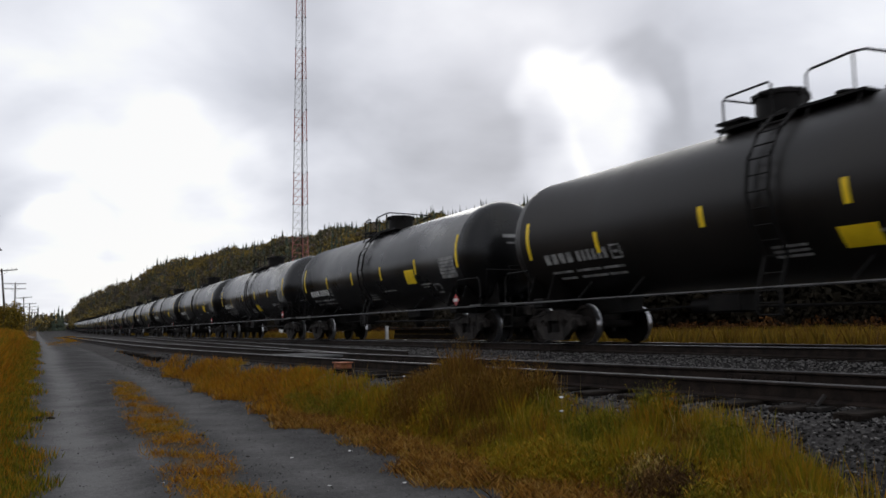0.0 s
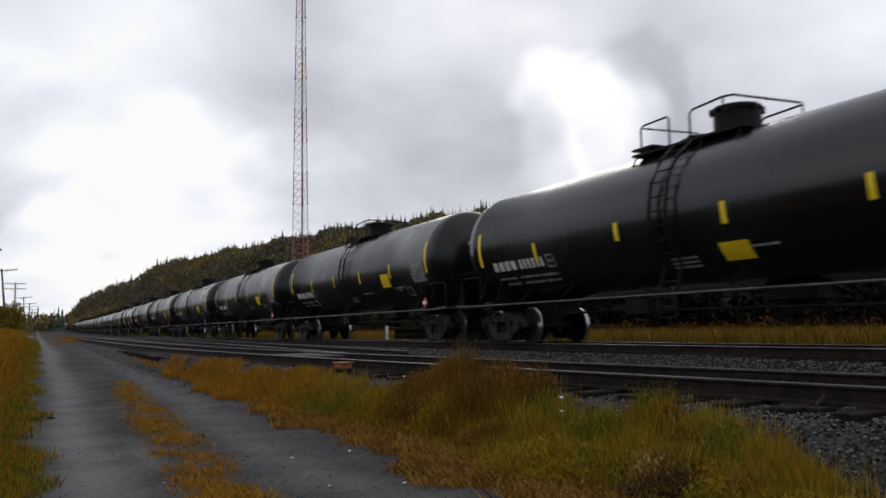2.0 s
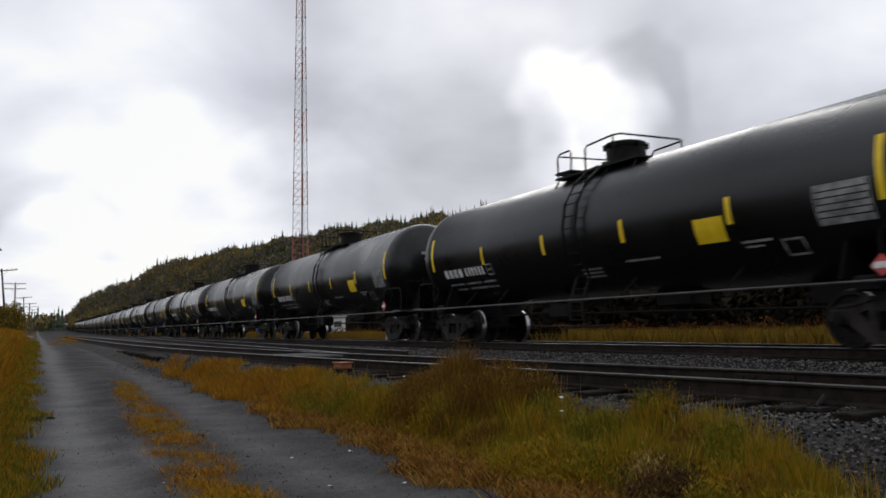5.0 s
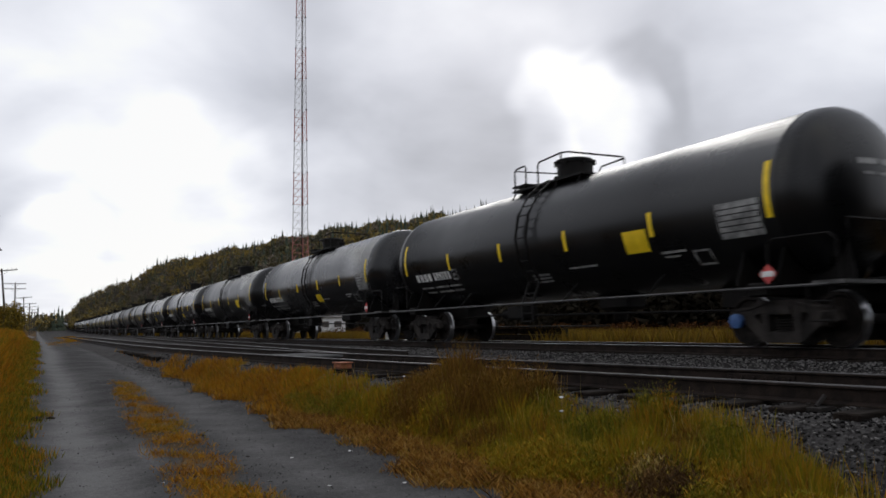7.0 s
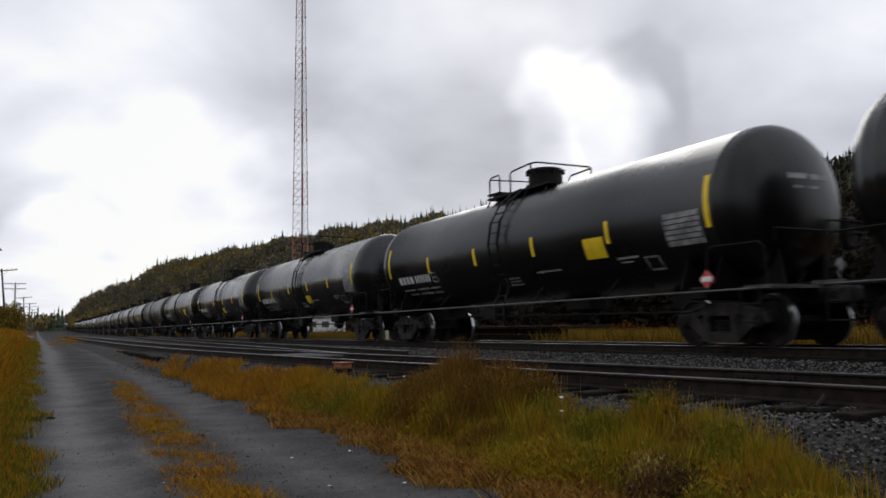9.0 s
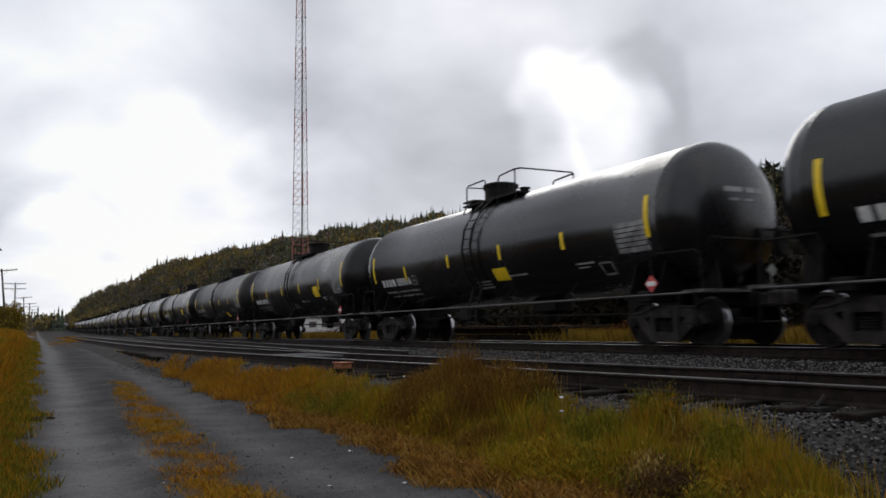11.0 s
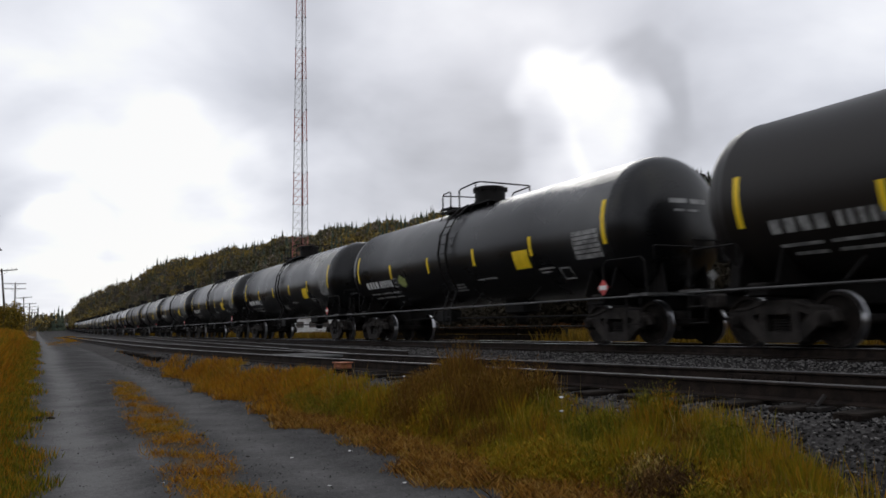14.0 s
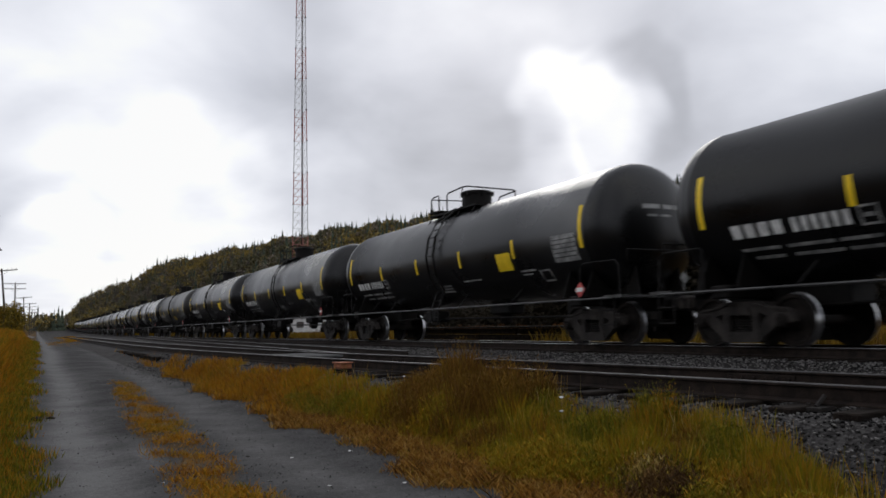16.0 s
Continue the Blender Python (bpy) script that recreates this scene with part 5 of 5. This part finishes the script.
# clumps of brown weeds on the verge
def weed_clump(cx, cy, rx, ry, hmax, count, label, material=WEED):
    th, rr = rng.uniform(0, 2 * np.pi, count), np.sqrt(rng.random(count))
    x, y = cx + rx * rr * np.cos(th), cy + ry * rr * np.sin(th)
    h = hmax * (1 - 0.55 * rr ** 2) * rng.uniform(0.35, 1.25, count)
    V, F = blades(x, y, h, rng.uniform(0.004, 0.008, count), rng.uniform(0.03, 0.35, count))
    k = count * 4
    pick = rng.integers(0, count, k)
    f = rng.uniform(0.3, 1.0, k)
    px, py = x[pick] + rng.normal(0, 0.06, k), y[pick] + rng.normal(0, 0.06, k)
    pz = ground_z(x[pick], y[pick]) + h[pick] * f
    V2, F2 = blades(px, py, rng.uniform(0.014, 0.042, k), rng.uniform(0.004, 0.009, k), rng.uniform(0.3, 1.5, k), z=pz)
    ob = new("weed_clump", raw_mesh("weed_clump", np.concatenate([V, V2]), np.concatenate([F, F2 + len(V)]), material))
    tagged(ob, label, "weeds", group="weed clumps on the verge", kind="stuff")


# a loose stand of tall weeds, uneven in height, thinning out towards its edges
stand = random.Random(5)
for k in range(20):
    cx, cy = stand.uniform(4.05, 5.15), stand.uniform(6.9, 9.4)
    mid = max(0.0, 1 - ((cx - 4.55) / 0.75) ** 2 - ((cy - 8.1) / 1.5) ** 2)
    brown = stand.random() < 0.8
    weed_clump(cx, cy, stand.uniform(0.16, 0.34), stand.uniform(0.2, 0.42), 0.26 + 0.38 * mid * stand.uniform(0.7, 1.15), 900, "tall reddish-brown weeds in a loose stand" if brown else "tall yellow-green grass among brown weeds", WEED if brown else GRASS)
weed_clump(4.95, 5.35, 0.055, 0.07, 0.36, 130, "narrow tuft of upright yellow weeds", DRY)
for cx, cy, rx, ry, hh, count in ((4.45, 5.75, 0.30, 0.35, 0.36, 1500), (4.10, 5.25, 0.28, 0.30, 0.28, 1100), (4.45, 4.35, 0.24, 0.24, 0.30, 1100), (4.75, 4.55, 0.22, 0.26, 0.30, 900), (3.62, 11.6, 0.22, 0.9, 0.13, 1500), (3.85, 10.6, 0.25, 0.5, 0.16, 900), (4.60, 3.75, 0.22, 0.2, 0.26, 800)):
    weed_clump(cx, cy, rx, ry, hh, count, "fresh green grass tufts in the verge", GREEN)
weed_clump(4.25, 3.9, 0.30, 0.30, 0.24, 1800, "yellow grass tuft beside the ballast", DRY)
weed_clump(3.9, 5.6, 0.5, 0.6, 0.28, 3200, "fresh green tufts in the verge", GRASS)


STALK = grass_material("pale_dry_stalks", [(0.25, (0.22, 0.13, 0.03)), (0.5, (0.36, 0.24, 0.07)), (0.7, (0.30, 0.24, 0.06)), (0.85, (0.48, 0.36, 0.14))], 3.0, 0.6)
DEAD = grass_material("dead_brown_stalks", [(0.2, (0.035, 0.020, 0.009)), (0.5, (0.085, 0.044, 0.015)), (0.8, (0.18, 0.10, 0.03))], 2.0, 0.6)
weed_clump(4.20, 4.6, 0.30, 0.32, 0.27, 5200, "flattened dead brown weeds on the verge", DEAD)
weed_clump(3.95, 4.25, 0.26, 0.28, 0.24, 3600, "flattened dead brown weeds on the verge", DEAD)
tufts = random.Random(11)
for k in range(26):
    cy = tufts.uniform(3.6, 7.0)
    cx = tufts.uniform(3.85, float(siding_x(cy)) - 1.75 - 0.9 * max(0.0, 4.6 - cy))
    material, label = tufts.choice(((GREEN, "fresh green grass tufts in the verge"), (GRASS, "mixed green and straw tufts in the verge"), (STALK, "pale dry grass tufts in the verge"), (WEED, "brown weeds low in the verge")))
    weed_clump(cx, cy, tufts.uniform(0.08, 0.2), tufts.uniform(0.08, 0.2), tufts.uniform(0.2, 0.36), 260, label, material)
# tall pale seed stalks standing out of the grass
n = 5200
y = 3.2 + 9 * rng.random(n) ** 1.3
x = rng.uniform(3.8, 5.6, n)
keep = rng.random(n) < grassiness(x, y) * smoothstep(3.8, 4.5, x)
x, y = x[keep], y[keep]
lawn("seed_stalks", x, y, rng.uniform(0.14, 0.38, len(x)), rng.uniform(0.0022, 0.004, len(x)), rng.uniform(0.05, 0.35, len(x)), STALK, "thin pale seed stalks in the verge grass")


# pale dried flower heads on thin stalks
def seed_head(x, y, h):
    z = float(ground_z(x, y)) - 0.02
    flower = thing("dried_flower", "pale dried flower head on a thin stalk", "flower", pose(x, y, z), group="dried flowers in the verge")
    part("stem", Shape().tube([(0, 0, 0), (0.02, 0.01, h * 0.6), (0.0, 0.0, h)], 0.003, 5), STALK, flower)
    top = Shape().lathe([(h - 0.01, 0.004), (h, 0.020), (h + 0.006, 0.018), (h + 0.010, 0.003)], "z", (0, 0, 0), 9)
    part("flower_head", top, PALE, flower)


for x, y, h in ((4.50, 6.30, 0.42), (4.44, 6.22, 0.34), (4.34, 9.6, 0.30)):
    seed_head(x, y, h)


# ---- shrubs and trees beside the poles ----
def leafy(name, x, y, h, w, leaves, size, material, label, category):
    z = float(ground_z(x, y)) - 0.05
    tree = thing(name, label, category, pose(x, y, z), group="trees and shrubs beside the road")
    tr = Shape().tube([(0, 0, 0), (0.05 * h * 0.3, 0, h * 0.35), (0, 0.03 * h, h * 0.8)], 0.022 * h, 7, r1=0.006 * h)
    for k in range(5):
        a, zz = 2.4 * k, h * (0.28 + 0.1 * k)
        tr.tube([(0, 0, zz), (0.28 * w * math.cos(a), 0.28 * w * math.sin(a), zz + 0.16 * h)], 0.008 * h, 5, r1=0.003 * h)
    part("trunk", tr, BARK, tree)
    V, F = crown_mesh(np.array([[0.0, 0.0, 0.0]]), np.array([h]), np.array([w]), leaves, size)
    c = new("crown", raw_mesh("crown", V, F, material))
    c.parent = tree


YELLOW_LEAF = grass_material("yellow_green_leaves", [(0.2, (0.09, 0.075, 0.015)), (0.45, (0.20, 0.14, 0.018)), (0.6, (0.30, 0.19, 0.02)), (0.8, (0.12, 0.11, 0.02))], 0.5, 0.6)
for i in range(34):
    yy_ = 86 + 5.0 * i + random.uniform(-2, 2)
    leafy("shrub", -random.uniform(0.016, 0.040) * yy_ - 0.3, yy_, random.uniform(2.0, 4.2), random.uniform(1.3, 2.2), 900, 0.032, YELLOW_LEAF, "yellow-green autumn shrub beside the road", "shrub")
for i in range(16):
    yy_ = 160 + 14 * i + random.uniform(-4, 4)
    leafy("birch_tree", -random.uniform(0.020, 0.040) * yy_ - 0.5, yy_, random.uniform(4.5, 7.5), random.uniform(2.6, 3.8), 1100, 0.032, YELLOW_LEAF, "slender yellowing birch beyond the utility poles", "tree")


# ---- loose stones ----
ROAD_STONE = mat("grey_road_stone", (0.03, 0.029, 0.028), (0.16, 0.155, 0.15), 8.0, 0.9, 0, 0.3, 60, island=0.7, c3=(0.05, 0.049, 0.048), spec=0.15)
def stones(name, x, y, s, material, label, sink=0.3):
    n = len(x)
    base = np.array([(1, 0, 0), (-1, 0, 0), (0, 1, 0), (0, -1, 0), (0, 0, 1), (0, 0, -1)], float)
    tri = np.array([(0, 2, 4), (2, 1, 4), (1, 3, 4), (3, 0, 4), (2, 0, 5), (1, 2, 5), (3, 1, 5), (0, 3, 5)])
    q = rng.normal(0, 1, (n, 3, 3))
    q, _ = np.linalg.qr(q)
    v = (base[None] * rng.uniform(0.6, 1.3, (n, 6, 1))) @ q * s[:, None, None]
    v[:, :, 2] *= 0.75
    P = np.stack([x, y, ground_z(x, y) + s * (0.5 - sink)], -1)
    V = (v + P[:, None]).reshape(-1, 3)
    F = (np.arange(n)[:, None, None] * 6 + tri[None]).reshape(-1, 3)
    return tagged(new(name, raw_mesh(name, V, F, material)), label, "stones", kind="stuff")


n = 40000
y = 2.5 + 24 * rng.random(n) ** 1.6
u = rng.uniform(-2.9, 3.0, n)
x = siding_x(y) + u
keep = rng.random(n) < np.where(u < -1.2, smoothstep(-2.9, -1.6, u), 0.9) * (1 - 0.8 * grassiness(x, y))
x, y = x[keep], y[keep]
stones("ballast_stones", x, y, rng.uniform(0.008, 0.022, len(x)), STONE, "dark grey crushed ballast along the siding")
n = 22000
y = 6 + 34 * rng.random(n) ** 1.6
x = rail_x(y) + rng.uniform(-3.2, -0.9, n)
stones("ballast_stones", x, y, rng.uniform(0.010, 0.026, n), STONE, "dark grey crushed ballast along the main track")
n = 5000
y = 4.5 + 16 * rng.random(n) ** 1.8
x = rng.uniform(0.0, 3.4, n)
keep = rng.random(n) < np.clip(np.exp(-((x - 1.6) / 0.5) ** 2) + smoothstep(2.5, 3.3, x) + 0.22, 0, 1)
x, y = x[keep], y[keep]
stones("road_pebbles", x, y, rng.uniform(0.004, 0.011, len(x)), ROAD_STONE, "loose pebbles on the gravel road", 0.1)


# ---- what moves: the train ----
def motions():
    for i, car in enumerate(CARS):
        s0 = car_start(i)
        walk(car, [(float(t), car_pose(s0 - travelled(t))) for t in range(17)])
        times = [f / 30 for f in range(481) if -16 < s0 - travelled(f / 30) < 62]
        if not times:
            continue
        if times[0] > 0:
            times = [0.0] + times
        if times[-1] < 16:
            times = times + [16.0]
        for axle in [o for o in car.children_recursive if o.name.startswith("wheelset")]:
            y, rows = axle.location.y, []
            for t in times:
                inner = min(max(t, times[1] if t == 0.0 else 0.0), times[-2] if t == 16.0 and len(times) > 2 else 16.0)
                rows.append((t, pose(0, y, WHEEL_R, math.degrees(travelled(inner) / WHEEL_R) % 360, 0, 0)))
            walk(axle, rows)


motions()
